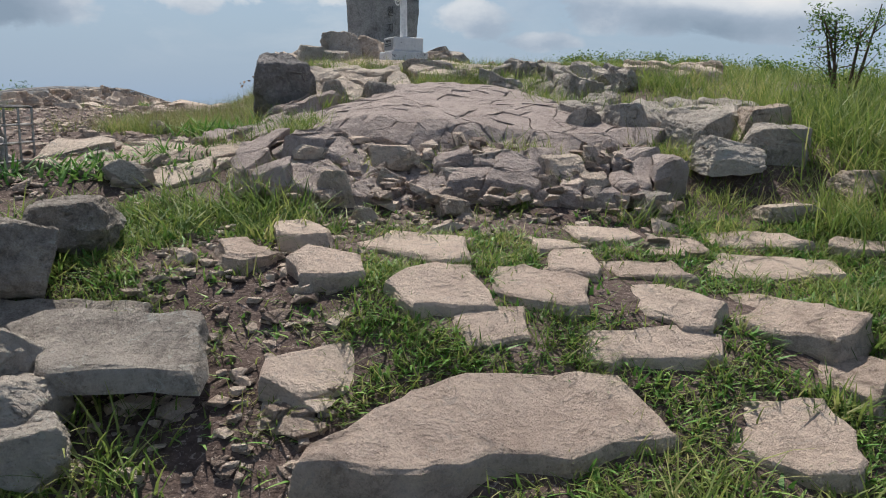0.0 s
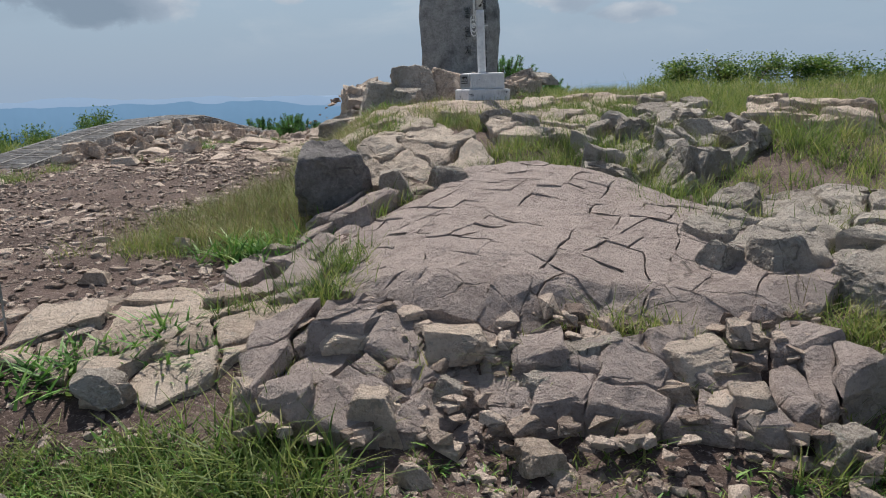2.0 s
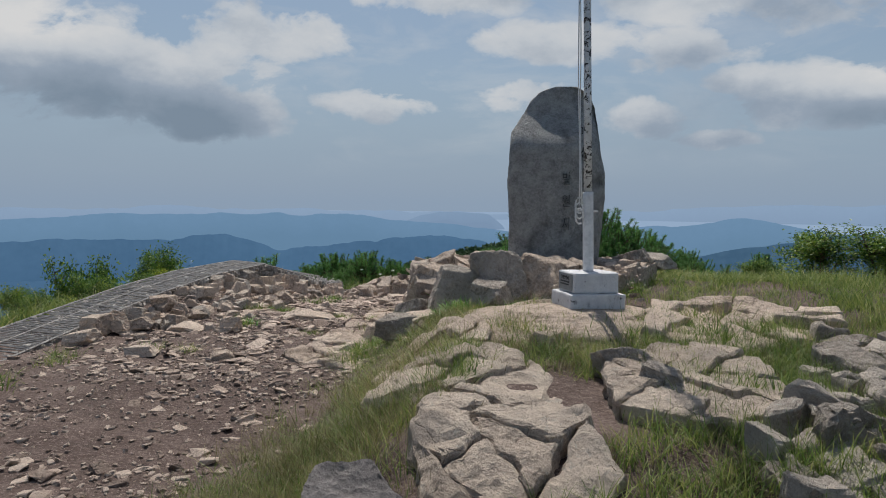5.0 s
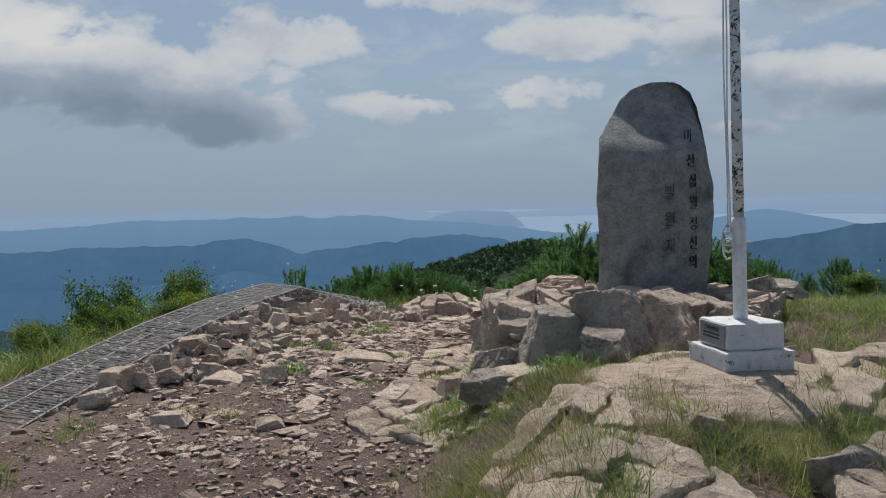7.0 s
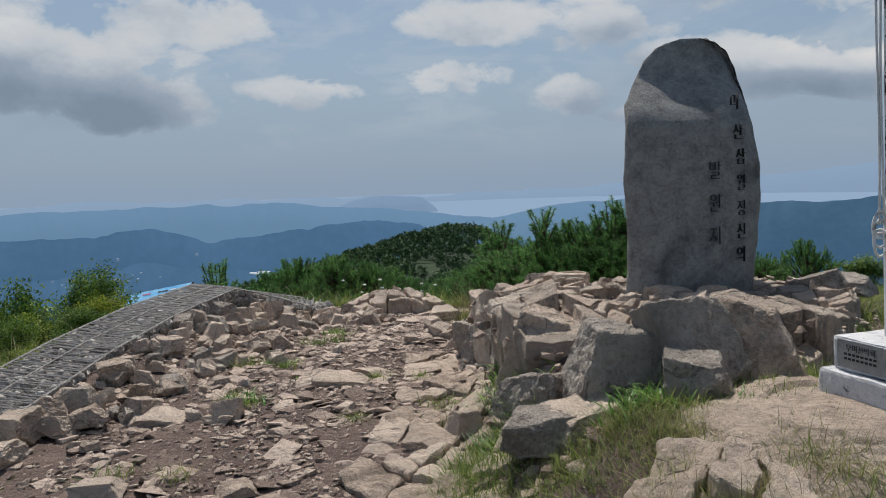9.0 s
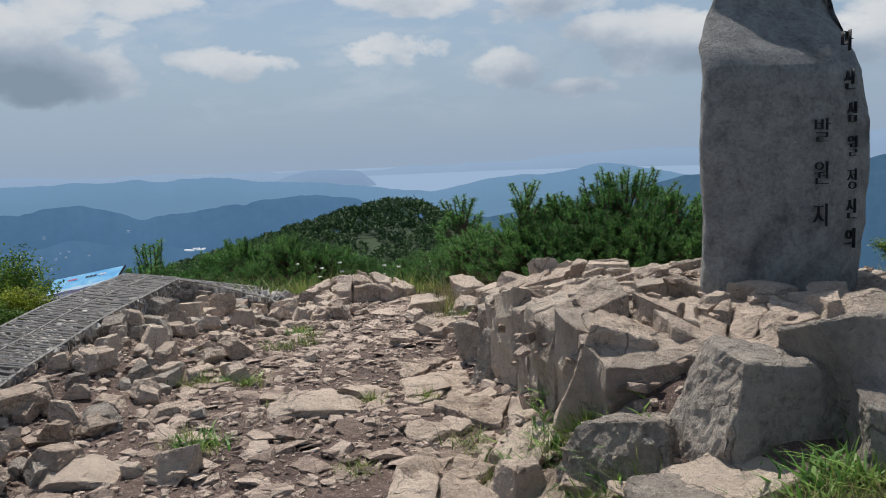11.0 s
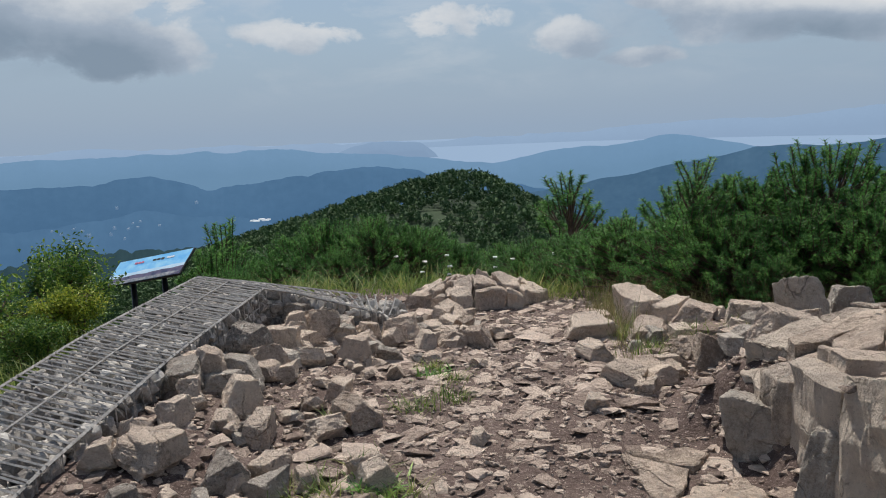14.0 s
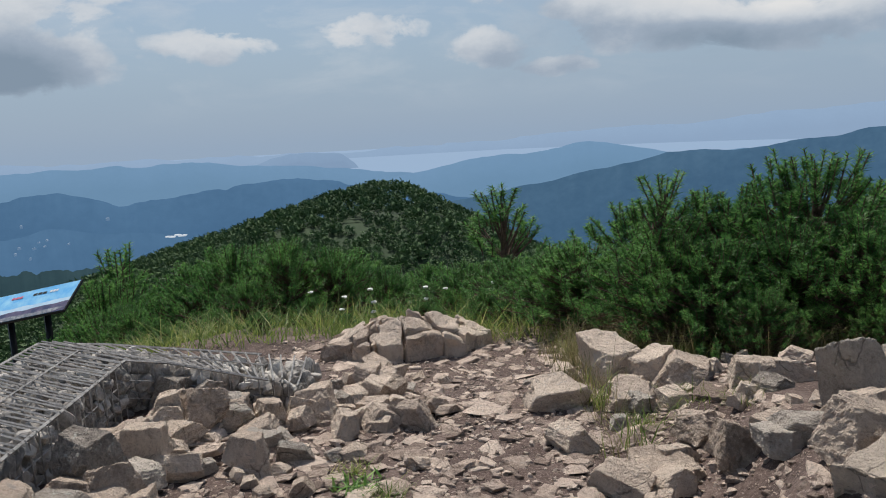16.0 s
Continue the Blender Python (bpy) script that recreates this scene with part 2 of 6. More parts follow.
rock_tan = stone_mat("rock_tan", (0.74, 0.62, 0.505), (0.60, 0.485, 0.39), (0.30, 0.235, 0.185), (0.50, 0.405, 0.335), (0.34, 0.315, 0.285))
rock_step = stone_mat("rock_step", (0.773, 0.625, 0.504), (0.626, 0.491, 0.399), (0.376, 0.283, 0.222), (0.543, 0.426, 0.353), (0.438, 0.372, 0.323), 1.2, 0.4, 0.25)
rock_pink = stone_mat("rock_pink", (0.547, 0.458, 0.411), (0.438, 0.36, 0.321), (0.258, 0.208, 0.185), (0.468, 0.392, 0.355), (0.313, 0.272, 0.256), 3.0, 0.5, 0.10)
rock_grey = stone_mat("rock_grey", (0.60, 0.53, 0.455), (0.43, 0.375, 0.32), (0.20, 0.172, 0.148), (0.33, 0.295, 0.26), (0.55, 0.54, 0.48), 4.5)
rock_crag = stone_mat("rock_crag", (0.68, 0.58, 0.475), (0.52, 0.43, 0.35), (0.25, 0.205, 0.168), (0.38, 0.32, 0.275), (0.42, 0.40, 0.35), 4.0, 0.7, 0.30)
rock_dark = stone_mat("rock_dark", (0.348, 0.319, 0.304), (0.196, 0.181, 0.174), (0.102, 0.0943, 0.0914), (0.16, 0.145, 0.141), (0.435, 0.42, 0.377), 3.0)
rubble_mat = stone_mat("rubble", (0.70, 0.57, 0.47), (0.52, 0.41, 0.335), (0.25, 0.19, 0.155), (0.42, 0.325, 0.27), (0.36, 0.32, 0.28), 5.0, 0.5, 0.75, True)
gabion_stone = mat("gabion_stone", [(0.2, (0.14, 0.13, 0.12)), (0.5, (0.33, 0.30, 0.27)), (0.8, (0.52, 0.49, 0.45))], 4, 0.9, 0.4, 40, vary=0.5)
gabion_fill = mat("gabion_fill", [(0.2, (0.18, 0.165, 0.15)), (0.5, (0.40, 0.37, 0.335)), (0.8, (0.58, 0.55, 0.50))], 4, 0.9, 0.4, 40, vary=0.5, island=True)
wire_mat = mat("galvanised_wire", [(0.3, (0.208, 0.196, 0.184)), (0.7, (0.416, 0.4, 0.376))], 14, 0.55, 0.1, 80, metal=0.2)
granite = stone_mat("granite", (0.472, 0.472, 0.454), (0.295, 0.295, 0.287), (0.147, 0.147, 0.144), (0.26, 0.26, 0.248), (0.354, 0.354, 0.336), 0.3, 0.25, 0.0)
ink = mat("black_lettering", [(0.3, (0.012, 0.012, 0.013)), (0.8, (0.04, 0.04, 0.04))], 20, 0.6, 0, 90)
white_paint = mat("worn_white_paint", [(0.24, (0.238, 0.238, 0.249)), (0.36, (0.527, 0.527, 0.542)), (0.8, (0.68, 0.68, 0.679))], 5, 0.7, 0.25, 30, speck=(16, 0.64, 0.69, (0.102, 0.102, 0.112)))
pole_lower = mat("pole_paint", [(0.3, (0.55, 0.55, 0.56)), (0.7, (0.74, 0.74, 0.74))], 8, 0.5, 0.05, 40)
pole_upper = mat("peeling_pole_paint", [(0.3, (0.5, 0.5, 0.5)), (0.7, (0.68, 0.68, 0.68))], 8, 0.5, 0.1, 40, speck=(22, 0.545, 0.575, (0.045, 0.04, 0.04)))
rope_mat = mat("rope", [(0.3, (0.6, 0.6, 0.6)), (0.7, (0.78, 0.78, 0.76))], 60, 0.9, 0.2, 200)
bronze_plate = mat("plate", [(0.3, (0.26, 0.26, 0.26)), (0.7, (0.38, 0.38, 0.37))], 9, 0.45, 0.05, 60, metal=0.5)
sign_black = mat("black_steel", [(0.3, (0.008, 0.008, 0.009)), (0.8, (0.02, 0.02, 0.022))], 8, 0.45, 0.05, 60)
bark = mat("pine_bark", [(0.3, (0.07, 0.045, 0.03)), (0.7, (0.17, 0.115, 0.08))], 12, 0.9, 0.5, 60)
needle_mat = mat("pine_needles", [(0.15, (0.0335, 0.101, 0.0297)), (0.5, (0.0903, 0.222, 0.0567)), (0.85, (0.219, 0.419, 0.108))], 1.2, 0.5, 0, 6, vary=0.6, island=True, translucent=0.5)
leaf_mat = mat("shrub_leaves", [(0.15, (0.0324, 0.081, 0.0175)), (0.5, (0.0945, 0.203, 0.0378)), (0.85, (0.27, 0.365, 0.0607))], 1.4, 0.5, 0, 6, vary=0.7, island=True, translucent=0.25)
lime_leaf = mat("lime_leaves", [(0.15, (0.045, 0.105, 0.018)), (0.5, (0.165, 0.255, 0.033)), (0.85, (0.42, 0.45, 0.06))], 1.4, 0.5, 0, 6, vary=0.6, island=True, translucent=0.3)
grass_mat = mat("grass_blades", [(0.1, (0.0672, 0.129, 0.0269)), (0.45, (0.168, 0.241, 0.056)), (0.72, (0.302, 0.336, 0.0952)), (0.95, (0.515, 0.448, 0.224))], 1.0, 0.55, 0, 8, vary=0.6, island=True, translucent=0.42)
dry_mat = mat("dry_grass_blades", [(0.1, (0.104, 0.11, 0.0389)), (0.5, (0.233, 0.207, 0.0909)), (0.9, (0.356, 0.298, 0.168))], 1.0, 0.6, 0, 8, vary=0.6, island=True, translucent=0.25)
forb_mat = mat("herb_leaves", [(0.1, (0.052, 0.143, 0.0286)), (0.5, (0.143, 0.299, 0.0585)), (0.9, (0.312, 0.429, 0.117))], 1.0, 0.5, 0, 8, vary=0.6, island=True, translucent=0.25)
flower_mat = mat("white_flowers", [(0.3, (0.6, 0.6, 0.55)), (0.7, (0.8, 0.8, 0.76))], 5, 0.7, 0, 30)
wood_mat = mat("far_woods", [(0.15, (0.05, 0.095, 0.042)), (0.5, (0.075, 0.135, 0.052)), (0.85, (0.105, 0.175, 0.062))], 0.08, 0.8, 0, 0.6, vary=0.6, island=True)
soil = mat("soil", [(0.2, (0.0472, 0.0316, 0.0259)), (0.45, (0.0907, 0.0618, 0.0517)), (0.62, (0.137, 0.0981, 0.0826)), (0.85, (0.218, 0.168, 0.147))], 1.6, 0.95, 0.6, 34, speck=(55, 0.56, 0.64, (0.29, 0.228, 0.197)))
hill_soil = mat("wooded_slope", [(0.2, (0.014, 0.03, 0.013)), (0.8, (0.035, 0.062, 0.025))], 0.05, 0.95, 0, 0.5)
# valley floor far below: bluish air haze painted as glow
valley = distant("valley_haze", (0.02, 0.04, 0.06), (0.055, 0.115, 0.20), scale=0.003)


# ---- mesh helpers ----
def mesh_of(name, verts, faces, material, smooth=False):
    me = bpy.data.meshes.new(name)
    me.from_pydata([tuple(v) for v in verts], [], [tuple(f) for f in faces])
    me.materials.append(material)
    if smooth:
        me.polygons.foreach_set("use_smooth", [True] * len(me.polygons))
    me.update()
    return me


def np_mesh(name, verts, faces, material, smooth=False):
    """A mesh from arrays: verts (n, 3), faces (m, 3) or (m, 4)."""
    verts, faces = np.asarray(verts, float), np.asarray(faces, np.int32)
    me = bpy.data.meshes.new(name)
    k = faces.shape[1]
    me.vertices.add(len(verts))
    me.vertices.foreach_set("co", verts.ravel())
    me.loops.add(faces.size)
    me.loops.foreach_set("vertex_index", faces.ravel())
    me.polygons.add(len(faces))
    me.polygons.foreach_set("loop_start", np.arange(0, faces.size, k, dtype=np.int32))
    me.materials.append(material)
    me.update(calc_edges=True)
    me.polygons.foreach_set("use_smooth", np.full(len(faces), smooth))
    me.validate()
    return me


def bm_mesh(name, bm, material, smooth=False):
    me = bpy.data.meshes.new(name)
    bm.to_mesh(me)
    bm.free()
    me.materials.append(material)
    if smooth:
        me.polygons.foreach_set("use_smooth", [True] * len(me.polygons))
    return me


def part(name, me, parent, label="", m=None):
    """Links a mesh as one object under a thing or a part."""
    ob = new(name, me)
    ob.parent = parent
    if m is not None:
        ob.matrix_basis = m
    if label:
        ob["label"] = label
    return ob


def fbm(x, y, scale, octaves=4, seed=0):
    """Value noise on arrays, about -1 to 1."""
    x, y = np.asarray(x, float) * scale, np.asarray(y, float) * scale
    total, amp, norm = 0, 1.0, 0
    for o in range(octaves):
        xi, yi = np.floor(x).astype(np.int64), np.floor(y).astype(np.int64)
        fx, fy = x - xi, y - yi
        fx, fy = fx * fx * (3 - 2 * fx), fy * fy * (3 - 2 * fy)

        def h(a, b):
            n = (a * 374761393 + b * 668265263 + (seed + o) * 1442695041) & 0xFFFFFFFF
            n = ((n ^ (n >> 13)) * 1274126177) & 0xFFFFFFFF
            return ((n ^ (n >> 16)) & 0xFFFF) / 32767.5 - 1
        v = (h(xi, yi) * (1 - fx) + h(xi + 1, yi) * fx) * (1 - fy) + (h(xi, yi + 1) * (1 - fx) + h(xi + 1, yi + 1) * fx) * fy
        total, norm, amp = total + v * amp, norm + amp, amp * 0.5
        x, y = x * 2.03 + 17.1, y * 2.03 + 9.7
    return total / norm


def step01(v):
    v = np.clip(v, 0, 1)
    return v * v * (3 - 2 * v)


# ---- the lie of the land ----
PATH_Y = [-1200, -60, -3, 0, 1.5, 2.5, 3.2, 4, 5, 6.5, 8, 9.5, 11.3, 13.2, 15.7, 17, 19, 21, 24, 40, 80, 140, 700, 1400]
PATH_Z = [-430, -22, -1.2, -0.15, 0.52, 0.94, 1.06, 1.25, 1.31, 1.33, 1.37, 1.43, 1.48, 1.42, 1.21, 1.04, 0.87, 0.5, -0.3, -7, -22, -40, -330, -430]
SPINE_Y = [2.5, 3.2, 3.62, 3.75, 4.0, 4.8, 5.8, 6.7, 7.9, 8.7, 9.8, 11.2, 12.5, 13.7, 14.5, 16, 18, 21, 24, 40, 80, 140, 700, 1400]
SPINE_Z = [0.92, 1.05, 1.15, 1.25, 1.33, 1.44, 1.54, 1.72, 1.82, 1.88, 1.94, 2.04, 1.92, 1.75, 1.58, 1.35, 0.85, 0.2, -0.6, -8, -24, -42, -330, -430]
EDGE_Y = [3, 4, 5.5, 8, 10, 12, 13.3, 14.5, 16, 20]
EDGE_X = [-0.9, -1.0, -1.15, -1.75, -2.15, -2.45, -2.8, -2.5, -2.3, -2.0]
EDGE_W = [0.8, 0.8, 0.6, 1.3, 0.9, 0.5, 0.4, 0.7, 1.2, 3.0]
GAB_Y = [6.0, 8.5, 10.2, 12, 13.5, 15.6]
GAB_X = [-5.0, -5.4, -5.68, -5.85, -5.97, -6.15]
GAB_Z = [1.18, 1.30, 1.42, 1.58, 1.66, 1.66]
GAB_W = 0.86


def land(x, y):
    """Height of the ground."""
    x, y = np.asarray(x, float), np.asarray(y, float)
    path, spine = np.interp(y, PATH_Y, PATH_Z), np.interp(y, SPINE_Y, SPINE_Z)
    spine = np.where(y < 2.5, path, spine)
    wob = 0.22 * fbm(x, y, 0.9, 3, 5)
    edge, wide = np.interp(y, EDGE_Y, EDGE_X), np.interp(y, EDGE_Y, EDGE_W)
    k = step01((x + wob - edge) / wide + 0.5)
    z = path + (spine - path) * k
    gx = np.interp(y, GAB_Y, GAB_X)
    side = np.maximum(gx - GAB_W - 0.1 - x, 0)
    left = np.minimum(side, 3) * 0.28 + np.maximum(side - 3, 0) * 0.42
    right = np.maximum(x - 4.2, 0) * 0.36
    z = z - left * step01((y + 2) / 4) - right
    z = z + 0.16 * step01((y - 10.5) / 2) * np.exp(-((x - gx - 0.1) / 0.55) ** 2) * (y < 17)
    far = np.hypot(x, y)
    near = np.exp(-(far / 45) ** 2)
    z = z + near * (0.05 * fbm(x, y, 0.8, 3, 1) + 0.018 * fbm(x, y, 5, 3, 2)) + (1 - near) * 3 * fbm(x, y, 0.03, 4, 3)
    # wooded knoll beyond the summit
    hx, hy = x + 23, y - 190
    u, v = hx * 0.995 + hy * 0.1, -hx * 0.1 + hy * 0.995
    knoll = -7.6 - np.sqrt((u / 1.0) ** 2 * np.where(u < 0, 0.092, 0.30) + (v * 0.34) ** 2 + 9) + 3 + 1.2 * fbm(x, y, 0.05, 4, 8)
    z = np.where(y > 60, np.maximum(z, knoll), z)
    return np.maximum(z, -430.0)


def axis(low, high, fine, reach):
    inner = np.arange(low, high + fine / 2, fine)
    out = fine * 1.35 ** np.arange(1, 60)
    outer = np.cumsum(out)
    outer = outer[outer < reach]
    return np.concatenate([low - outer[::-1], inner, high + outer])


gx_, gy_ = axis(-8.0, 5.0, 0.07, 4600), axis(-1.0, 20.0, 0.07, 4600)
GX, GY = np.meshgrid(gx_, gy_)
GZ = land(GX, GY)
nx, ny = len(gx_), len(gy_)
idx = np.arange(nx * ny).reshape(ny, nx)
quads = np.stack([idx[:-1, :-1], idx[:-1, 1:], idx[1:, 1:], idx[1:, :-1]], -1).reshape(-1, 4)
ground_mesh = np_mesh("ground", np.stack([GX, GY, GZ], -1).reshape(-1, 3), quads, soil, True)
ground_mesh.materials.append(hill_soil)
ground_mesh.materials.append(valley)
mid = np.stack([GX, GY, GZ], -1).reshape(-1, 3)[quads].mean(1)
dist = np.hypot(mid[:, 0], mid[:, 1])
# wooded slope beyond 36 m, painted haze glow beyond 420 m
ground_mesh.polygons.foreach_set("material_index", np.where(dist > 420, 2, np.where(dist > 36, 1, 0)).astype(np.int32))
ground = tagged(new("ground", ground_mesh), "bare reddish gravel soil of a mountain top with stones", "ground", kind="structure")


# ---- distance ----
def ridge(label, away, crest, depth, material, seed, rough=0.05, foot=-440, scale=0.35):
    """A far ridge round the summit: crest knots of (degrees right of +y, degrees above the horizon)."""
    n, k = 300, 9
    az = np.linspace(crest[0][0], crest[-1][0], n)
    el = np.interp(az, [c[0] for c in crest], [c[1] for c in crest])
    el = np.convolve(np.pad(el, 4, mode="edge"), np.ones(9) / 9, "valid") + 2.7 * rough * fbm(az, az * 0 + seed, scale * 1.4, 6, seed)
    verts, faces = [], []
    for j in range(k):
        s = j / (k - 1) * 2 - 1
        d = away + depth * s + 0.04 * depth * (1 - abs(s)) * fbm(az, az * 0 + s * 5, 0.8, 3, seed)
        crest_z = 3 + away * np.tan(np.radians(el))
        z = foot + (crest_z - foot) * (1 - abs(s) ** 1.25)
        verts.append(np.stack([-3 + d * np.sin(np.radians(az)), 9 + d * np.cos(np.radians(az)), z], -1))
    for j in range(k - 1):
        for i in range(n - 1):
            a = j * n + i
            faces.append((a, a + 1, a + n + 1, a + n))
    ob = new("backdrop", np_mesh("ridge", np.concatenate(verts), np.array(faces), material, True))
    return tagged(ob, label, "distance", kind="structure")


# haze glow painted into each ridge layer, dimmer the nearer it stands
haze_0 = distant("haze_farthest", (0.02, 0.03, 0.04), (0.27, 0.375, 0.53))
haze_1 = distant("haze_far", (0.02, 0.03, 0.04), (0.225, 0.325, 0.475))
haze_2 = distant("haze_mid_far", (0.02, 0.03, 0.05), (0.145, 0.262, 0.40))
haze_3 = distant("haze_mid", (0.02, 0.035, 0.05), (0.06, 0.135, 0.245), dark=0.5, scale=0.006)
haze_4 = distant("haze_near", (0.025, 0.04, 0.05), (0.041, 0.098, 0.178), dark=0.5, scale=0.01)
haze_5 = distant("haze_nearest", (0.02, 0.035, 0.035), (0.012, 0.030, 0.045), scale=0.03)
# bay: pale haze over the water painted as a blue glow
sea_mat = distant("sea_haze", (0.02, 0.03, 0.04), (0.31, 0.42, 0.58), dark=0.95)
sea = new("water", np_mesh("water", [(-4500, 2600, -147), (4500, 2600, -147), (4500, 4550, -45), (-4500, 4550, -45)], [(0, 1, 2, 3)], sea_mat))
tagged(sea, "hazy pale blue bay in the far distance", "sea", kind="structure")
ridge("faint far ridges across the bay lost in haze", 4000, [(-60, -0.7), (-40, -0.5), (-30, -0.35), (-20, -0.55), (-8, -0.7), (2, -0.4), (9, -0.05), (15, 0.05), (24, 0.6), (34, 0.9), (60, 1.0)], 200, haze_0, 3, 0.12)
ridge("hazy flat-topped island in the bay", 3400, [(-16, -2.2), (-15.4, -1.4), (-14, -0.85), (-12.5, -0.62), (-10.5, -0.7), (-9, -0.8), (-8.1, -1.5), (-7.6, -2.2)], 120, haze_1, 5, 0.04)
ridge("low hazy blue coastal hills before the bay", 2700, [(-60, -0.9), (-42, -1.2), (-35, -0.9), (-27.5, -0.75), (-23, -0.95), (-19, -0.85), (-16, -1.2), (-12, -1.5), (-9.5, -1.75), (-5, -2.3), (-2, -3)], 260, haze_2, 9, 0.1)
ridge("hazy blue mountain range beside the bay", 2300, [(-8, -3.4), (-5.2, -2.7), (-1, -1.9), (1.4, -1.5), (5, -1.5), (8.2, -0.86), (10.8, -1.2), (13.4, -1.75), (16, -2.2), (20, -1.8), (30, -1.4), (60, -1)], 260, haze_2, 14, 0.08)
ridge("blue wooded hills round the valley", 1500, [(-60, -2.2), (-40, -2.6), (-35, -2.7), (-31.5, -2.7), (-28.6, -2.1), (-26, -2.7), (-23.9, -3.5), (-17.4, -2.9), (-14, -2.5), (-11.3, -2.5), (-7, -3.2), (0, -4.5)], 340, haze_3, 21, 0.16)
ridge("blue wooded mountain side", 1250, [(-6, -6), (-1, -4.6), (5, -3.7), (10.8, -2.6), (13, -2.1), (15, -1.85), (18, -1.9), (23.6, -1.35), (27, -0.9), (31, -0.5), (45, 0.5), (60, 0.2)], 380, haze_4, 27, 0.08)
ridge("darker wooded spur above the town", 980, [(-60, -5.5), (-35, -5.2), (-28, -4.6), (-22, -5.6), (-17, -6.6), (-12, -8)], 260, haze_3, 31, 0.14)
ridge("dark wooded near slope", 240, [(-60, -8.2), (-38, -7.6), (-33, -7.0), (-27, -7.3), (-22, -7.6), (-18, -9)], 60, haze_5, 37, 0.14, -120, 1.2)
# town roofs: haze tint and daylit white painted as glow, no lamps
pale = distant("pale_roofs_haze", (0.4, 0.4, 0.4), (0.07, 0.13, 0.22))
white_roofs_glow = distant("white_roofs_glow", (0.5, 0.5, 0.5), (0.42, 0.46, 0.50))
town = random.Random(12)
for k in range(24):
    az, el = (town.gauss(-20.6, 0.5), -5.75 + town.gauss(0, 0.04)) if k < 6 else ((town.gauss(-31, 2.5), town.gauss(-5.9, 0.4)) if k < 22 else (town.gauss(-24, 2.5), town.gauss(-4.3, 0.18)))
    d = 640
    bm = bmesh.new()
    wide = town.uniform(2, 6) if k < 6 else town.uniform(0.5, 1.8)
    bmesh.ops.create_cube(bm, size=1, matrix=Matrix.Diagonal((wide, 3, 0.9 if k < 6 else town.uniform(0.5, 2.2), 1)))
    hut = new("town_building", bm_mesh("town_building", bm, white_roofs_glow if k < 6 else pale))
    hut.location = (-3 + d * math.sin(radians(az)), 9 + d * math.cos(radians(az)), 3 + d * math.tan(radians(el)))
    tagged(hut, "small pale building of the hazy far town", "building", "far town", "structure")


# ---- the standing stone ----
def loft(rings, material, name, smooth=True, close=True):
    """A closed skin over rings of equally many points."""
    n, verts, faces = len(rings[0]), [], []
    for r in rings:
        verts += [tuple(p) for p in r]
    for j in range(len(rings) - 1):
        for i in range(n):
            a, b_ = j * n + i, j * n + (i + 1) % n
            faces.append((a, b_, b_ + n, a + n))
    if close:
        faces.append(tuple(range(n))[::-1])
        faces.append(tuple(range((len(rings) - 1) * n, len(rings) * n)))
    return mesh_of(name, verts, faces, material, smooth)


def standing_stone():
    rings = []
    for j in range(64):
        u = j / 63
        h = -0.15 + 1.99 * u
        s = max(h / 1.84, 0)
        x0 = np.interp(s, [0, 0.1, 0.45, 0.55, 0.72, 0.82, 0.92, 0.97, 1], [-0.09, -0.075, -0.09, -0.08, -0.065, 0.02, 0.11, 0.20, 0.36])
        x1 = np.interp(s, [0, 0.15, 0.35, 0.48, 0.62, 0.78, 0.88, 0.95, 0.985, 1], [0.93, 0.955, 0.99, 0.985, 0.935, 0.905, 0.875, 0.81, 0.72, 0.60])
        front = np.interp(s, [0, 0.5, 0.64, 0.70, 0.84, 0.92, 1], [0, 0.0, 0.02, 0.08, 0.37, 0.42, 0.45])
        back = np.interp(s, [0, 0.6, 0.9, 0.97, 1], [0.58, 0.60, 0.60, 0.58, 0.50])
        cx, cy, rx, ry = (x0 + x1) / 2, (front + back) / 2, (x1 - x0) / 2, (back - front) / 2
        ring = []
        for i in range(72):
            a = 2 * math.pi * i / 72
            c, d = math.cos(a), math.sin(a)
            p = 0.42
            x = cx + rx * math.copysign(abs(c) ** p, c)
            y = cy + ry * math.copysign(abs(d) ** p, d)
            if d < 0:
                # a shallow ridge between the two front faces, and the hollow near the top
                y += 0.10 * max(0.0, 0.42 - (x - x0) / (x1 - x0)) ** 1.0 * (1 - 0.5 * s)
                y += 0.55 * max(0.0, (x - x0) / (x1 - x0) - 0.58) ** 1.5
                y += 0.055 * step01((s - 0.60) / 0.15) * math.exp(-((x - x0 - 0.5) / 0.22) ** 2)
            else:
                x = cx + (x - cx) * (1 - 0.10 * d)
            x += 0.24 * max(0.0, (y - front) / (back - front)) * max(0.0, (x1 - x) / (x1 - x0)) ** 0.7
            q = Vector((x, y, h))
            d3 = 0.012 * noise.noise(q * 4) + 0.007 * noise.noise(q * 11) + 0.0035 * noise.noise(q * 34)
            n2 = Vector((x - cx, y - cy, 0))
            n2.normalize()
            ring.append(q + n2 * d3 + Vector((0, 0, 0.6 * d3 if s > 0.9 else 0)))
        rings.append(ring)
    ob = new("standing_stone", loft(rings, granite, "standing_stone"))
    ob.matrix_basis = pose(-1.385, 11.22, 2.15, 0, 0, 3)
    tagged(ob, "tall grey granite memorial stone with black carved lettering", "monument")
    return ob


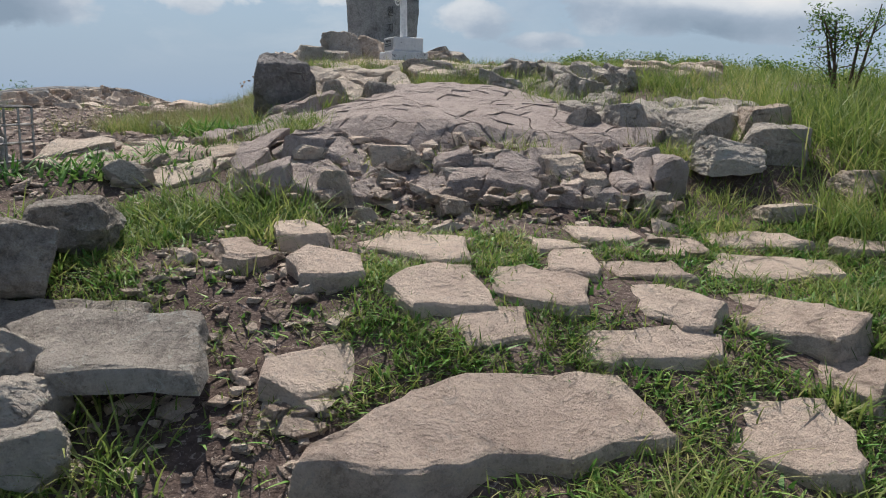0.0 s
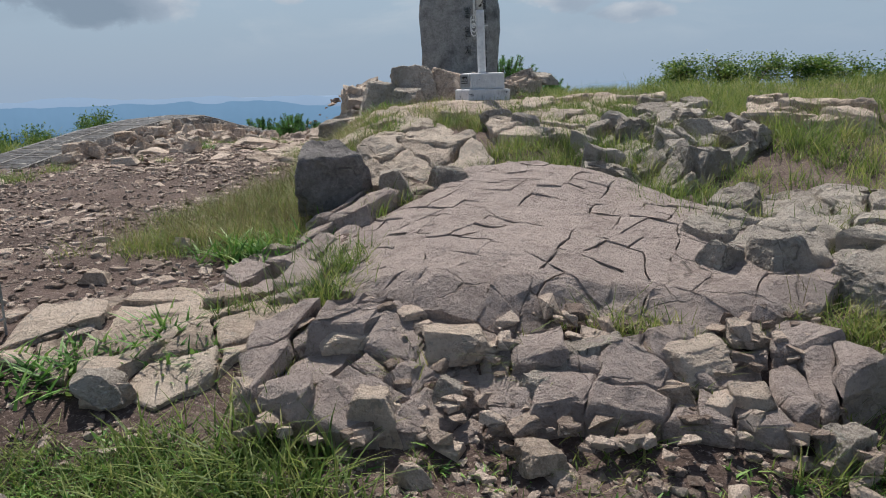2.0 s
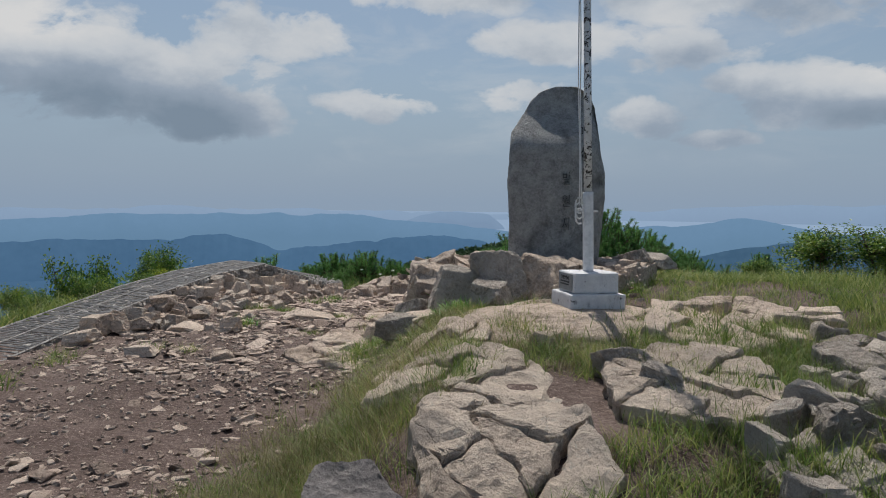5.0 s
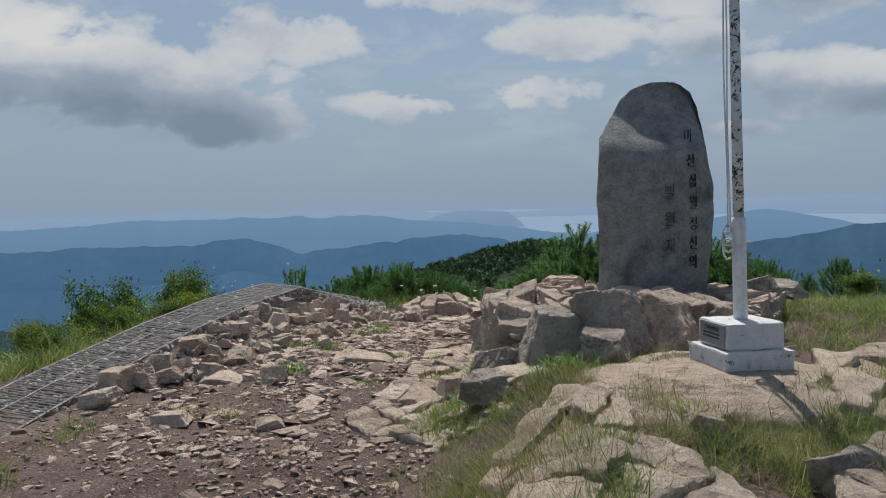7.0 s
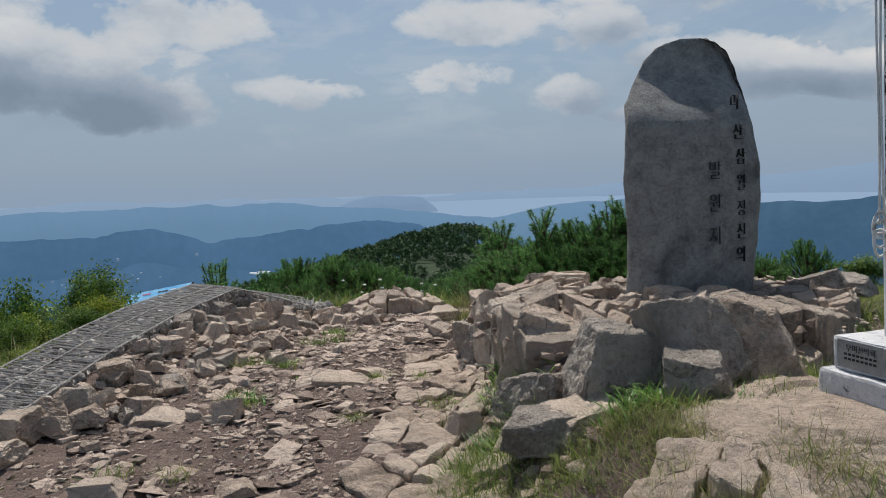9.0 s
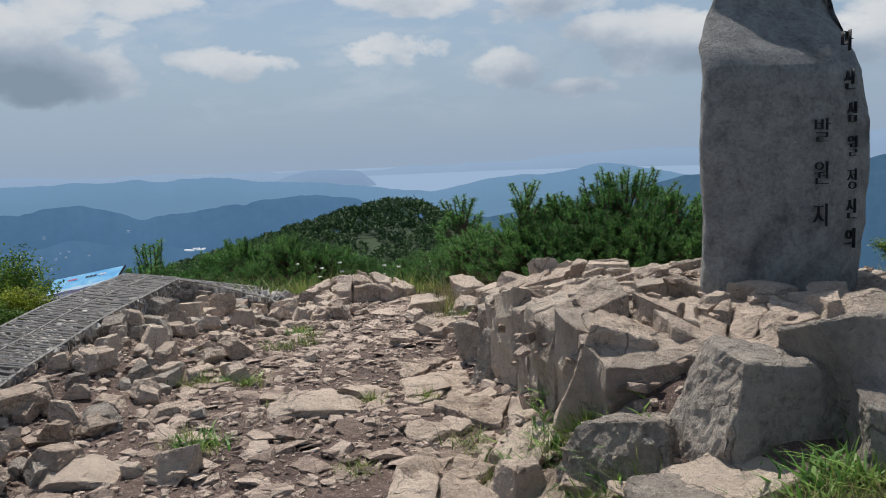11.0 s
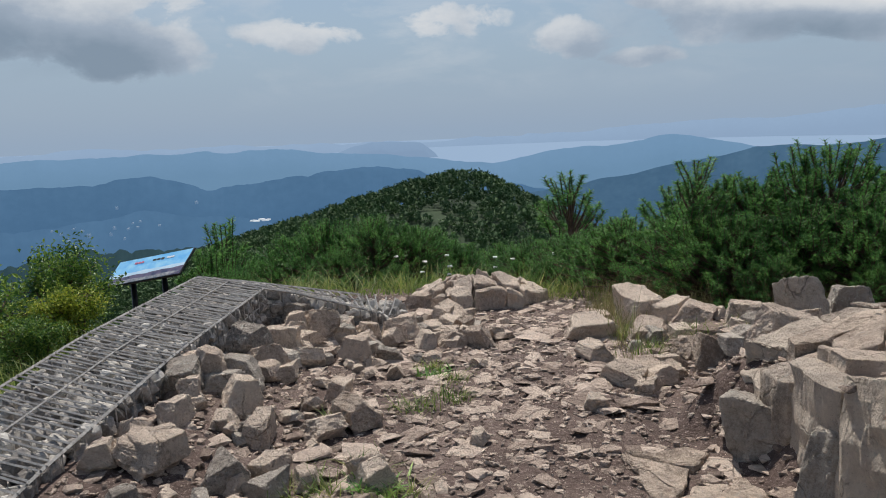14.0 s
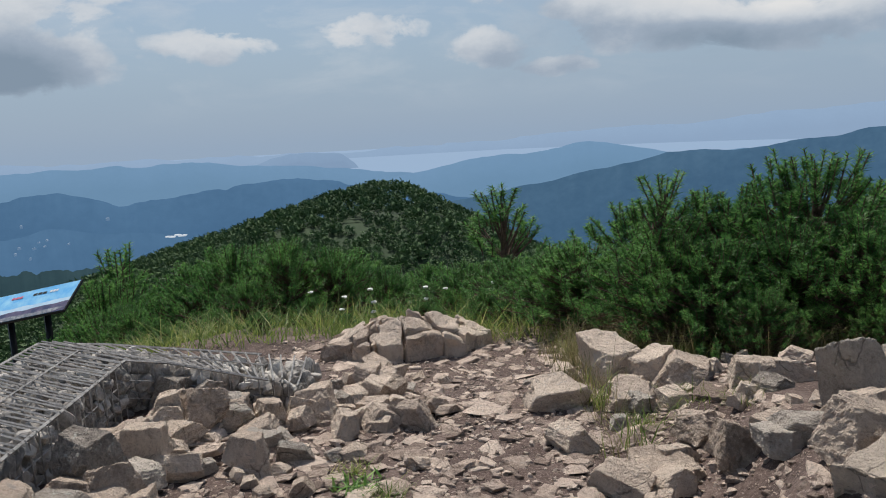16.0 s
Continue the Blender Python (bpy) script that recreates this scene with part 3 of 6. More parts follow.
def letter(text, size, parent, m, material, depth=0.002, name="lettering"):
    cu = bpy.data.curves.new(name, 'FONT')
    cu.body, cu.size, cu.align_x, cu.align_y, cu.extrude = text, size, 'CENTER', 'CENTER', depth
    cu.offset = -0.02 * size
    cu.materials.append(material)
    ob = new(name, cu)
    ob.parent = parent
    ob.matrix_basis = m
    return ob


stone = standing_stone()
for k, ch in enumerate("마산삼월정신의"):
    h = (1.31, 1.10, 0.925, 0.74, 0.56, 0.395, 0.23)[k]
    letter(ch, 0.128, stone, pose(0.785 - 0.10 * max(0.0, h - 0.9), 0.062, h, 90, 0, 22) @ Matrix.Diagonal((0.72, 1, 1, 1)), ink, 0.01, "carved_letter")
for k, ch in enumerate("발원지"):
    letter(ch, 0.145, stone, pose(0.59, 0.0, (0.83, 0.60, 0.37)[k], 90, 0, 0) @ Matrix.Diagonal((0.72, 1, 1, 1)), ink, 0.01, "carved_letter")


# ---- flagpole on its plinth ----
def rough_block(sx, sy, sz, material, name, bevel=0.012, wobble=0.004, cuts=5, seed=0.0):
    bm = bmesh.new()
    bmesh.ops.create_cube(bm, size=1, matrix=Matrix.Diagonal((sx, sy, sz, 1)) @ pose(0, 0, 0.5))
    bmesh.ops.bevel(bm, geom=bm.edges[:], offset=bevel, segments=2, affect='EDGES', profile=0.6)
    bmesh.ops.subdivide_edges(bm, edges=[e for e in bm.edges if e.calc_length() > 0.08], cuts=cuts, use_grid_fill=True)
    for v in bm.verts:
        q = v.co * 9 + Vector((seed, seed * 2, 0))
        v.co += Vector((noise.noise(q), noise.noise(q + Vector((7, 0, 0))), noise.noise(q + Vector((0, 9, 0))))) * wobble
    return bm_mesh(name, bm, material, False)


def tube(points, radius, material, name, sides=8, taper=None):
    """A tube along points."""
    rings = []
    pts = [Vector(p) for p in points]
    for i, p in enumerate(pts):
        d = (pts[min(i + 1, len(pts) - 1)] - pts[max(i - 1, 0)]).normalized()
        a = d.cross(Vector((0.31, 0.17, 0.93)) if abs(d.z) < 0.9 else Vector((1, 0, 0))).normalized()
        b_ = d.cross(a)
        r = radius if taper is None else radius + (taper - radius) * i / (len(pts) - 1)
        rings.append([p + a * r * math.cos(2 * math.pi * k / sides) + b_ * r * math.sin(2 * math.pi * k / sides) for k in range(sides)])
    return loft(rings, material, name)


PLINTH = pose(-0.49, 9.08, 1.97, 0, 0, 23.6)
plinth = new("flagpole_plinth")
plinth.matrix_basis = PLINTH
tagged(plinth, "two-tier white-painted concrete plinth with scuffed paint on rock", "plinth")
part("lower_tier", rough_block(0.43, 0.42, 0.135, white_paint, "lower_tier", 0.015, 0.007), plinth, m=pose(0, 0, -0.03))
part("upper_tier", rough_block(0.345, 0.335, 0.155, white_paint, "upper_tier", 0.018, 0.007, seed=3.0), plinth, m=pose(0, 0, 0.103))
plate = part("name_plate", rough_block(0.27, 0.012, 0.125, bronze_plate, "name_plate", 0.002, 0.0, 1), plinth, "engraved grey metal name plate", pose(-0.176, 0.0, 0.122, 0, 0, -90))
letter("무미산악회", 0.036, plate, pose(0, -0.0085, 0.09, 90, 0, 0), ink, 0.0015)
for row in (0.058, 0.038):
    for k in range(8):
        part("engraved_line", rough_block(0.016, 0.003, 0.010, ink, "engraved_line", 0.001, 0, 1), plate, m=pose(-0.085 + k * 0.023, -0.0065, row))
for sx in (-0.126, 0.126):
    for sz in (0.008, 0.117):
        bm = bmesh.new()
        bmesh.ops.create_uvsphere(bm, u_segments=10, v_segments=6, radius=0.005)
        part("screw", bm_mesh("screw", bm, bronze_plate, True), plate, m=pose(sx, -0.006, sz))

flagpole = new("flagpole")
flagpole.matrix_basis = pose(-0.49, 9.08, 2.22, 0, -1.2, 0)
tagged(flagpole, "tall white steel flagpole with peeling paint and halyard", "flagpole")
part("lower_tube", tube([(0, 0, -0.02), (0, 0, 0.1), (0, 0, 0.57), (0, 0, 0.60)], 0.040, pole_lower, "lower_tube", 20), flagpole)
part("upper_tube", tube([(0, 0, 0.58), (0, 0, 1.5), (0, 0, 3.0), (0, 0, 4.6)], 0.031, pole_upper, "upper_tube", 18, 0.024), flagpole, "white paint peeling off dark steel")
part("rope", tube([(-0.062 + 0.012 * math.sin(k * 1.3), -0.01, 0.50 + k * 0.2) if k == 0 else (-0.062 + 0.004 * math.sin(k), -0.012, 0.50 + k * 0.2) for k in range(20)], 0.0055, rope_mat, "rope", 6), flagpole, "white halyard rope")
part("rope", tube([(-0.050 + 0.004 * math.cos(k), -0.02, 0.50 + k * 0.2) for k in range(20)], 0.005, rope_mat, "rope", 6), flagpole, "white halyard rope")
for k in range(3):
    loop = [(-0.062 + 0.03 * math.cos(a / 10 * math.tau + k), -0.02 + 0.012 * math.sin(a / 5 * math.tau + k), 0.50 + 0.06 * math.sin(a / 10 * math.tau + k) - 0.04 * k) for a in range(11)]
    part("rope_knot", tube(loop, 0.007, rope_mat, "rope_knot", 6), flagpole, "coiled end of the white rope")
part("cleat", tube([(-0.075, 0, 0.46), (-0.04, 0, 0.46), (0.04, 0, 0.455), (0.075, 0, 0.455)], 0.007, pole_lower, "cleat", 8), flagpole)


# ---- gabion wall ----
def gab(s, w, dz=0.0):
    """Place on the wall: s metres along, w from the path side outwards (0 to 1)."""
    lead = 15.6 - 6.0
    if s <= lead:
        y = 6.0 + s
        gx, gz = np.interp(y, GAB_Y, GAB_X), np.interp(y, GAB_Y, GAB_Z)
        # the outer line runs on past the corner by the mitre
        return Vector((gx - GAB_W * w, y + 0.55 * w * (s / lead), gz + dz))
    k = (s - lead) / 1.2
    a = Vector((-6.15, 15.6, 1.66)).lerp(Vector((-5.1, 15.95, 1.30)), k)
    c = Vector((-6.15 - GAB_W, 16.15, 1.66)).lerp(Vector((-5.15, 16.65, 1.30)), k)
    return a.lerp(c, w) + Vector((0, 0, dz))


def stone_mesh(seed, size=(1, 1, 1), points=16, name="stone", material=None, bevel=0.0, power=0.55):
    """An angular stone: the hull of scattered points in a box."""
    rng = random.Random(seed)
    bm = bmesh.new()
    for _ in range(points):
        p = Vector([rng.gauss(0, 1) for _ in range(3)])
        p.normalize()
        p = Vector([math.copysign(abs(c) ** power, c) for c in p])
        bm.verts.new((p.x * size[0] / 2, p.y * size[1] / 2, p.z * size[2] / 2))
    r = bmesh.ops.convex_hull(bm, input=bm.verts[:])
    bmesh.ops.delete(bm, geom=[g for g in r["geom_interior"] if isinstance(g, bmesh.types.BMVert)], context='VERTS')
    if bevel:
        bmesh.ops.bevel(bm, geom=bm.edges[:], offset=bevel, segments=1, affect='EDGES')
    return bm_mesh(name, bm, material or rock_tan)


gabion = new("gabion_wall")
tagged(gabion, "low gabion wall of grey stones in a steel wire cage", "gabion wall", kind="structure")
LEN = 9.6 + 1.2


def wires(name, lines, radius):
    """Straight thin bars, joined."""
    verts, faces = [], []
    for a, b_ in lines:
        a, b_ = Vector(a), Vector(b_)
        d = (b_ - a).normalized()
        u = d.cross(Vector((0, 0, 1)) if abs(d.z) < 0.9 else Vector((1, 0, 0))).normalized() * radius
        v = d.cross(u).normalized() * radius
        o = len(verts)
        for p in (a, b_):
            verts += [p + u, p + v, p - u, p - v]
        faces += [(o + i, o + (i + 1) % 4, o + 4 + (i + 1) % 4, o + 4 + i) for i in range(4)]
    return mesh_of(name, verts, faces, wire_mat)


jig = random.Random(5)
cross = np.arange(0.4, LEN, 0.056)
for s in cross:
    e = [jig.uniform(-0.012, 0.012) for _ in range(4)]
    a, c = gab(s + e[0], -0.02, 0.012 + e[1] * 0.5), gab(s + e[2], 1.02, 0.012 + e[3] * 0.5)
    m_ = a.lerp(c, 0.5) + Vector((0, 0, jig.uniform(-0.012, 0.006)))
    part("cross_bar", wires("cross_bar", [(a, m_), (m_, c)], 0.0068), gabion)
for w in (-0.01, 0.5, 1.01):
    pts = [gab(s, w, 0.022 if w not in (-0.01, 1.01) else 0.012) for s in np.arange(0.4, LEN + 0.01, 0.35)]
    part("long_bar", wires("long_bar", list(zip(pts, pts[1:])), 0.006 if 0 < w < 1 else 0.010), gabion)
for dz in (-0.12, -0.24):
    pts = [gab(s, -0.012, dz) for s in np.arange(0.4, LEN + 0.01, 0.35)]
    part("long_bar", wires("long_bar", list(zip(pts, pts[1:])), 0.0048), gabion)
for s in np.arange(0.4, LEN, 0.105):
    a = gab(s, -0.014, 0.01)
    part("upright_bar", wires("upright_bar", [(a, a + Vector((0.01, 0, -0.46)))], 0.0045), gabion)
# end face of the cage
for w in np.arange(0, 1.01, 0.12):
    a = gab(LEN, w, 0.01)
    part("upright_bar", wires("upright_bar", [(a, a + Vector((0, 0, -0.5)))], 0.0045), gabion)
chips = [stone_mesh(900 + k, (0.15, 0.11, 0.085), 14, "gabion_stone", gabion_stone, 0.006) for k in range(9)]
filled = 0
rows_v, rows_f, base_n = [], [], 0
for s in np.arange(0.42, LEN, 0.085):
    for w in (0.03, 0.12, 0.24, 0.36, 0.48, 0.60, 0.72, 0.84, 0.95):
        for dz in ((-0.05, -0.15, -0.25, -0.35) if w < 0.1 else (-0.052,)):
            me = chips[jig.randrange(9)]
            p = gab(s + jig.uniform(-0.03, 0.03), w + jig.uniform(-0.03, 0.03), dz + jig.uniform(-0.015, 0.008))
            m_ = Matrix.Translation(p) @ Euler([jig.uniform(0, 6.3) for _ in range(3)]).to_matrix().to_4x4() @ Matrix.Scale(jig.uniform(0.75, 1.1), 4)
            if w < 0.1 and s > 5.6 and filled < 290:
                part("gabion_stone", me, gabion, m=m_)
                filled += 1
            else:
                co = [m_ @ v.co for v in me.vertices]
                rows_v += co
                for pl in me.polygons:
                    rows_f.append([base_n + i for i in pl.vertices])
                base_n += len(co)
fill = part("stone_fill", mesh_of("stone_fill", rows_v, rows_f, gabion_fill), gabion)
tagged(fill, kind="stuff")
cage = new("stone_cage")
CAGE = (-2.28, 3.66, float(land(-2.1, 3.6)) - 0.04)
cage.location = CAGE
tagged(cage, "low dark wire cage filled with grey stones", "gabion basket")
for k in range(5):
    for a, b_ in (((-0.25, -0.25 + 0.125 * k, 0.34), (0.25, -0.25 + 0.125 * k, 0.34)), ((-0.25 + 0.125 * k, -0.25, 0.34), (-0.25 + 0.125 * k, 0.25, 0.34)), ((0.25, -0.25 + 0.125 * k, 0), (0.25, -0.25 + 0.125 * k, 0.34)), ((-0.25 + 0.125 * k, -0.25, 0), (-0.25 + 0.125 * k, -0.25, 0.34)), ((-0.25, -0.25, 0.085 * k), (0.25, -0.25, 0.085 * k)), ((0.25, -0.25, 0.085 * k), (0.25, 0.25, 0.085 * k))):
        part("cage_bar", wires("cage_bar", [(a, b_)], 0.006), cage)
for k in range(60):
    q = Matrix.Translation((jig.uniform(-0.19, 0.19), jig.uniform(-0.19, 0.19), jig.uniform(0.04, 0.28))) @ Euler([jig.uniform(0, 6.3) for _ in range(3)]).to_matrix().to_4x4()
    part("gabion_stone", chips[k % 9], cage, m=q)
# core of the wall, under the stones
core_v, core_f = [], []
for s in np.linspace(0.4, LEN, 40):
    for w, dz in ((0.05, -0.09), (0.97, -0.09), (0.97, -0.7), (0.05, -0.7)):
        core_v.append(gab(s, w, dz))
for i in range(39):
    for j in range(4):
        a = i * 4 + j
        b_ = i * 4 + (j + 1) % 4
        core_f.append((a, b_, b_ + 4, a + 4))
core_f += [(3, 2, 1, 0), (156, 157, 158, 159)]
part("core", mesh_of("core", core_v, core_f, gabion_fill), gabion)


# ---- panorama board ----
def panorama_board():
    ob = new("panorama_board")
    a, c = Vector((-13.95, 26.3, -0.12)), Vector((-11.85, 25.85, 0.26))
    along = (c - a).normalized()
    up = Vector((-0.12, 0.86, 0.50))
    up = (up - along * up.dot(along)).normalized()
    nrm = along.cross(up)
    base = Matrix.Translation((a + c) / 2)
    rot = Matrix((along, up, nrm)).transposed().to_4x4()
    ob.matrix_basis = base
    tagged(ob, "blue panorama information board on two black posts", "information board")
    long, high = (c - a).length, 0.84

    def flat(name, pts, material, lift):
        return part(name, mesh_of(name, [rot @ Vector((x, y, lift)) for x, y in pts], [tuple(range(len(pts)))], material), ob)
    bm = bmesh.new()
    bmesh.ops.create_cube(bm, size=1, matrix=Matrix.Diagonal((long + 0.05, high + 0.05, 0.05, 1)))
    bmesh.ops.bevel(bm, geom=bm.edges[:], offset=0.008, segments=1, affect='EDGES')
    me = bm_mesh("panel", bm, sign_black)
    me.transform(rot)
    part("panel", me, ob)
    hl, hh = long / 2, high / 2
    flat("printed_sky", [(-hl, -hh), (hl, -hh), (hl, hh), (-hl, hh)], mat("print_sky", [(0.3, (0.08, 0.40, 0.80)), (0.7, (0.34, 0.66, 0.88))], 1.5, 0.35, 0, 4), 0.028)
    band = lambda y0, amp, sd: [(-hl + long * k / 30, y0 + amp * float(fbm(k * 0.2, 0.5, 1.0, 3, sd))) for k in range(31)]
    flat("printed_cloud", band(-0.06, 0.05, 3)[::-1] + [(-hl, -0.20), (hl, -0.20)], mat("print_cloud", [(0.3, (0.42, 0.62, 0.78)), (0.7, (0.6, 0.74, 0.84))], 3, 0.35, 0, 9), 0.030)
    flat("printed_range", band(-0.18, 0.07, 7)[::-1] + [(-hl, -hh), (hl, -hh)], mat("print_hills", [(0.3, (0.035, 0.05, 0.11)), (0.7, (0.16, 0.13, 0.20))], 4, 0.35, 0, 12), 0.032)
    flat("printed_town", band(-0.31, 0.05, 11)[::-1] + [(-hl, -hh), (hl * 0.7, -hh)], mat("print_town", [(0.3, (0.10, 0.13, 0.17)), (0.6, (0.3, 0.3, 0.32)), (0.8, (0.6, 0.6, 0.6))], 9, 0.35, 0, 30), 0.034)
    white = mat("print_white", [(0.3, (0.75, 0.75, 0.75)), (0.7, (0.85, 0.85, 0.85))], 3, 0.4, 0, 9)
    pink = mat("print_pink", [(0.3, (0.6, 0.12, 0.2)), (0.7, (0.7, 0.2, 0.25))], 3, 0.4, 0, 9)
    for x0, w, m_ in ((-0.55, 0.30, pink), (0.0, 0.36, ink), (0.42, 0.22, white)):
        for k in range(3):
            x = x0 + k * w / 3
            flat("printed_caption", [(x, 0.22), (x + w / 3.6, 0.22), (x + w / 3.6, 0.28), (x, 0.28)], m_, 0.036)
    for x in (-0.5, 0.42):
        p = rot @ Vector((x, -0.1, -0.02))
        foot = float(land(*(((a + c) / 2 + p).to_2d()))) - (a + c).z / 2 - 0.2
        part("post", tube([(p.x, p.y + 0.06, p.z), (p.x, p.y + 0.06, foot)], 0.075, sign_black, "post", 4), ob)
    return ob


panorama_board()


# ---- rock ----
def weather(bm, amount, seed, cuts=1):
    """Breaks up straight faces: subdivides, steps along the bedding, and pushes points about."""
    bmesh.ops.triangulate(bm, faces=bm.faces[:])
    for _ in range(cuts):
        bmesh.ops.subdivide_edges(bm, edges=[e for e in bm.edges if e.calc_length() > 0.05], cuts=1)
        bmesh.ops.triangulate(bm, faces=[f for f in bm.faces if len(f.verts) > 3])
    bm.normal_update()
    for v in bm.verts:
        q = v.co * 4 + Vector((seed * 3.7, seed * 1.3, seed))
        chip = round(noise.noise(q * 0.8) * 3) / 3
        v.co += v.normal * amount * (0.8 * chip + noise.noise(q * 1.3) + 0.6 * noise.noise(q * 3.1) + 0.35 * noise.noise(q * 8))


def rock_shape(seed, block, name, cuts=3):
    """A broken rock about one metre across, its base at z = 0: a box split along joint planes, near square (block 1) or rounder (0)."""
    rng = random.Random(seed)
    bm = bmesh.new()
    bmesh.ops.create_cube(bm, size=1.3)
    normals = []
    for a in ((1, 0, 0), (-1, 0, 0), (0, 1, 0), (0, -1, 0), (0, 0, 1), (0, 0, -1)):
        normals.append((Vector(a) + Vector([rng.gauss(0, 0.20) for _ in range(3)]) + Vector((0, 0, 0.2 if a[2] == 0 else 0)), rng.uniform(0.36, 0.48)))
    for _ in range(6 if block else 12):
        v = Vector([rng.gauss(0, 1) for _ in range(3)]).normalized()
        normals.append((v, rng.uniform(0.46, 0.62) if block else rng.uniform(0.42, 0.5)))
    for n, d in normals:
        n = n.normalized()
        r = bmesh.ops.bisect_plane(bm, geom=bm.verts[:] + bm.edges[:] + bm.faces[:], plane_co=n * d, plane_no=n, clear_outer=True)
        edges = [g for g in r["geom_cut"] if isinstance(g, bmesh.types.BMEdge)]
        if len(edges) > 2:
            bmesh.ops.contextual_create(bm, geom=edges)
    bmesh.ops.recalc_face_normals(bm, faces=bm.faces[:])
    bmesh.ops.bevel(bm, geom=bm.edges[:], offset=0.014, segments=1, affect='EDGES')
    weather(bm, 0.030, seed, cuts)
    low, high = min(v.co.z for v in bm.verts), max(v.co.z for v in bm.verts)
    wx = max(abs(v.co.x) for v in bm.verts) * 2
    wy = max(abs(v.co.y) for v in bm.verts) * 2
    for v in bm.verts:
        v.co.x, v.co.y, v.co.z = v.co.x / wx, v.co.y / wy, (v.co.z - low) / (high - low)
    return bm_mesh(name, bm, rock_tan)


BLOCKS = [rock_shape(40 + k, 1, "rock", 4) for k in range(14)]
ROUNDS = [rock_shape(60 + k, 0, "rock", 4) for k in range(6)]
SMALL = [rock_shape(80 + k, 1, "stone", 2) for k in range(10)]
pick = random.Random(77)


def rock(x, y, w, d, h, turn=0, tilt=0, sink=0.12, material=None, shapes=BLOCKS, label="angular beige rock half sunk in gravelly soil", group="loose rocks", name="rock", base=None, k=None):
    """A rock standing on the ground: width, depth and height in metres."""
    h *= 0.82
    ob = new(name, shapes[pick.randrange(len(shapes)) if k is None else k])
    z = float(land(x, y)) if base is None else base
    ob.matrix_basis = pose(x, y, z - h * sink, tilt if tilt else pick.uniform(-9, 9), pick.uniform(-10, 10), turn + pick.uniform(-8, 8)) @ Matrix.Diagonal((w, d, h * (1 + sink), 1))
    if material:
        ob.material_slots[0].link = 'OBJECT'
        ob.material_slots[0].material = material
    return tagged(ob, label, "rock", group)


def clip_cell(poly, point, normal):
    out = []
    for i in range(len(poly)):
        a, b_ = poly[i], poly[(i + 1) % len(poly)]
        da, db = (a - point).dot(normal), (b_ - point).dot(normal)
        if da <= 0:
            out.append(a)
        if da * db < 0:
            out.append(a.lerp(b_, da / (da - db)))
    return out


def plate_mesh(poly, top, thick, name, material, rng, rough=0.012, ragged=0.03, bevel=0.012, cuts=2, origin=(0.0, 0.0), flare=1.08):
    """A thick stone plate on a plan outline round its own middle; top gives its upper surface."""
    pts = []
    for i in range(len(poly)):
        a, b_ = poly[i], poly[(i + 1) % len(poly)]
        n = max(1, int((b_ - a).length / 0.055))
        for k in range(n):
            p = a.lerp(b_, k / n)
            q = Vector((p.x + origin[0], p.y + origin[1], 0.0))
            pts.append(p + ragged * Vector((noise.noise(q * 5) + 0.6 * noise.noise(q * 13), noise.noise(q * 5 + Vector((0, 0, 7))) + 0.6 * noise.noise(q * 13 + Vector((0, 0, 7))))))
    bm = bmesh.new()
    vs = [bm.verts.new((p.x, p.y, top(p))) for p in pts]
    f = bm.faces.new(vs)
    ext = bmesh.ops.extrude_face_region(bm, geom=[f])
    for v in [g for g in ext["geom"] if isinstance(g, bmesh.types.BMVert)]:
        v.co.z -= thick
        v.co.x *= flare
        v.co.y *= flare
    bmesh.ops.recalc_face_normals(bm, faces=bm.faces[:])
    rim = [e for e in bm.edges if all(v in vs for v in e.verts)]
    bmesh.ops.bevel(bm, geom=rim, offset=bevel, segments=2, affect='EDGES', profile=0.5)
    bmesh.ops.triangulate(bm, faces=bm.faces[:])
    for _ in range(cuts):
        long = [e for e in bm.edges if e.calc_length() > 0.07]
        if long:
            bmesh.ops.subdivide_edges(bm, edges=long, cuts=1)
            bmesh.ops.triangulate(bm, faces=[q for q in bm.faces if len(q.verts) > 3])
    s = rng.uniform(0, 50)
    bm.normal_update()
    for v in bm.verts:
        q = v.co * 6 + Vector((s, s * 2, s))
        upright = 1 - abs(v.normal.z)
        terr = round((noise.noise(q * 0.55) + 1) * 4) / 4 - 1
        bed = noise.noise(Vector((q.x * 0.3, q.y * 0.3, round(v.co.z / 0.045) * 1.7 + s)))
        v.co += v.normal * (rough * (noise.noise(q) + 0.6 * noise.noise(q * 3) + 0.9 * terr) + 0.028 * upright * bed)
    return bm_mesh(name, bm, material)


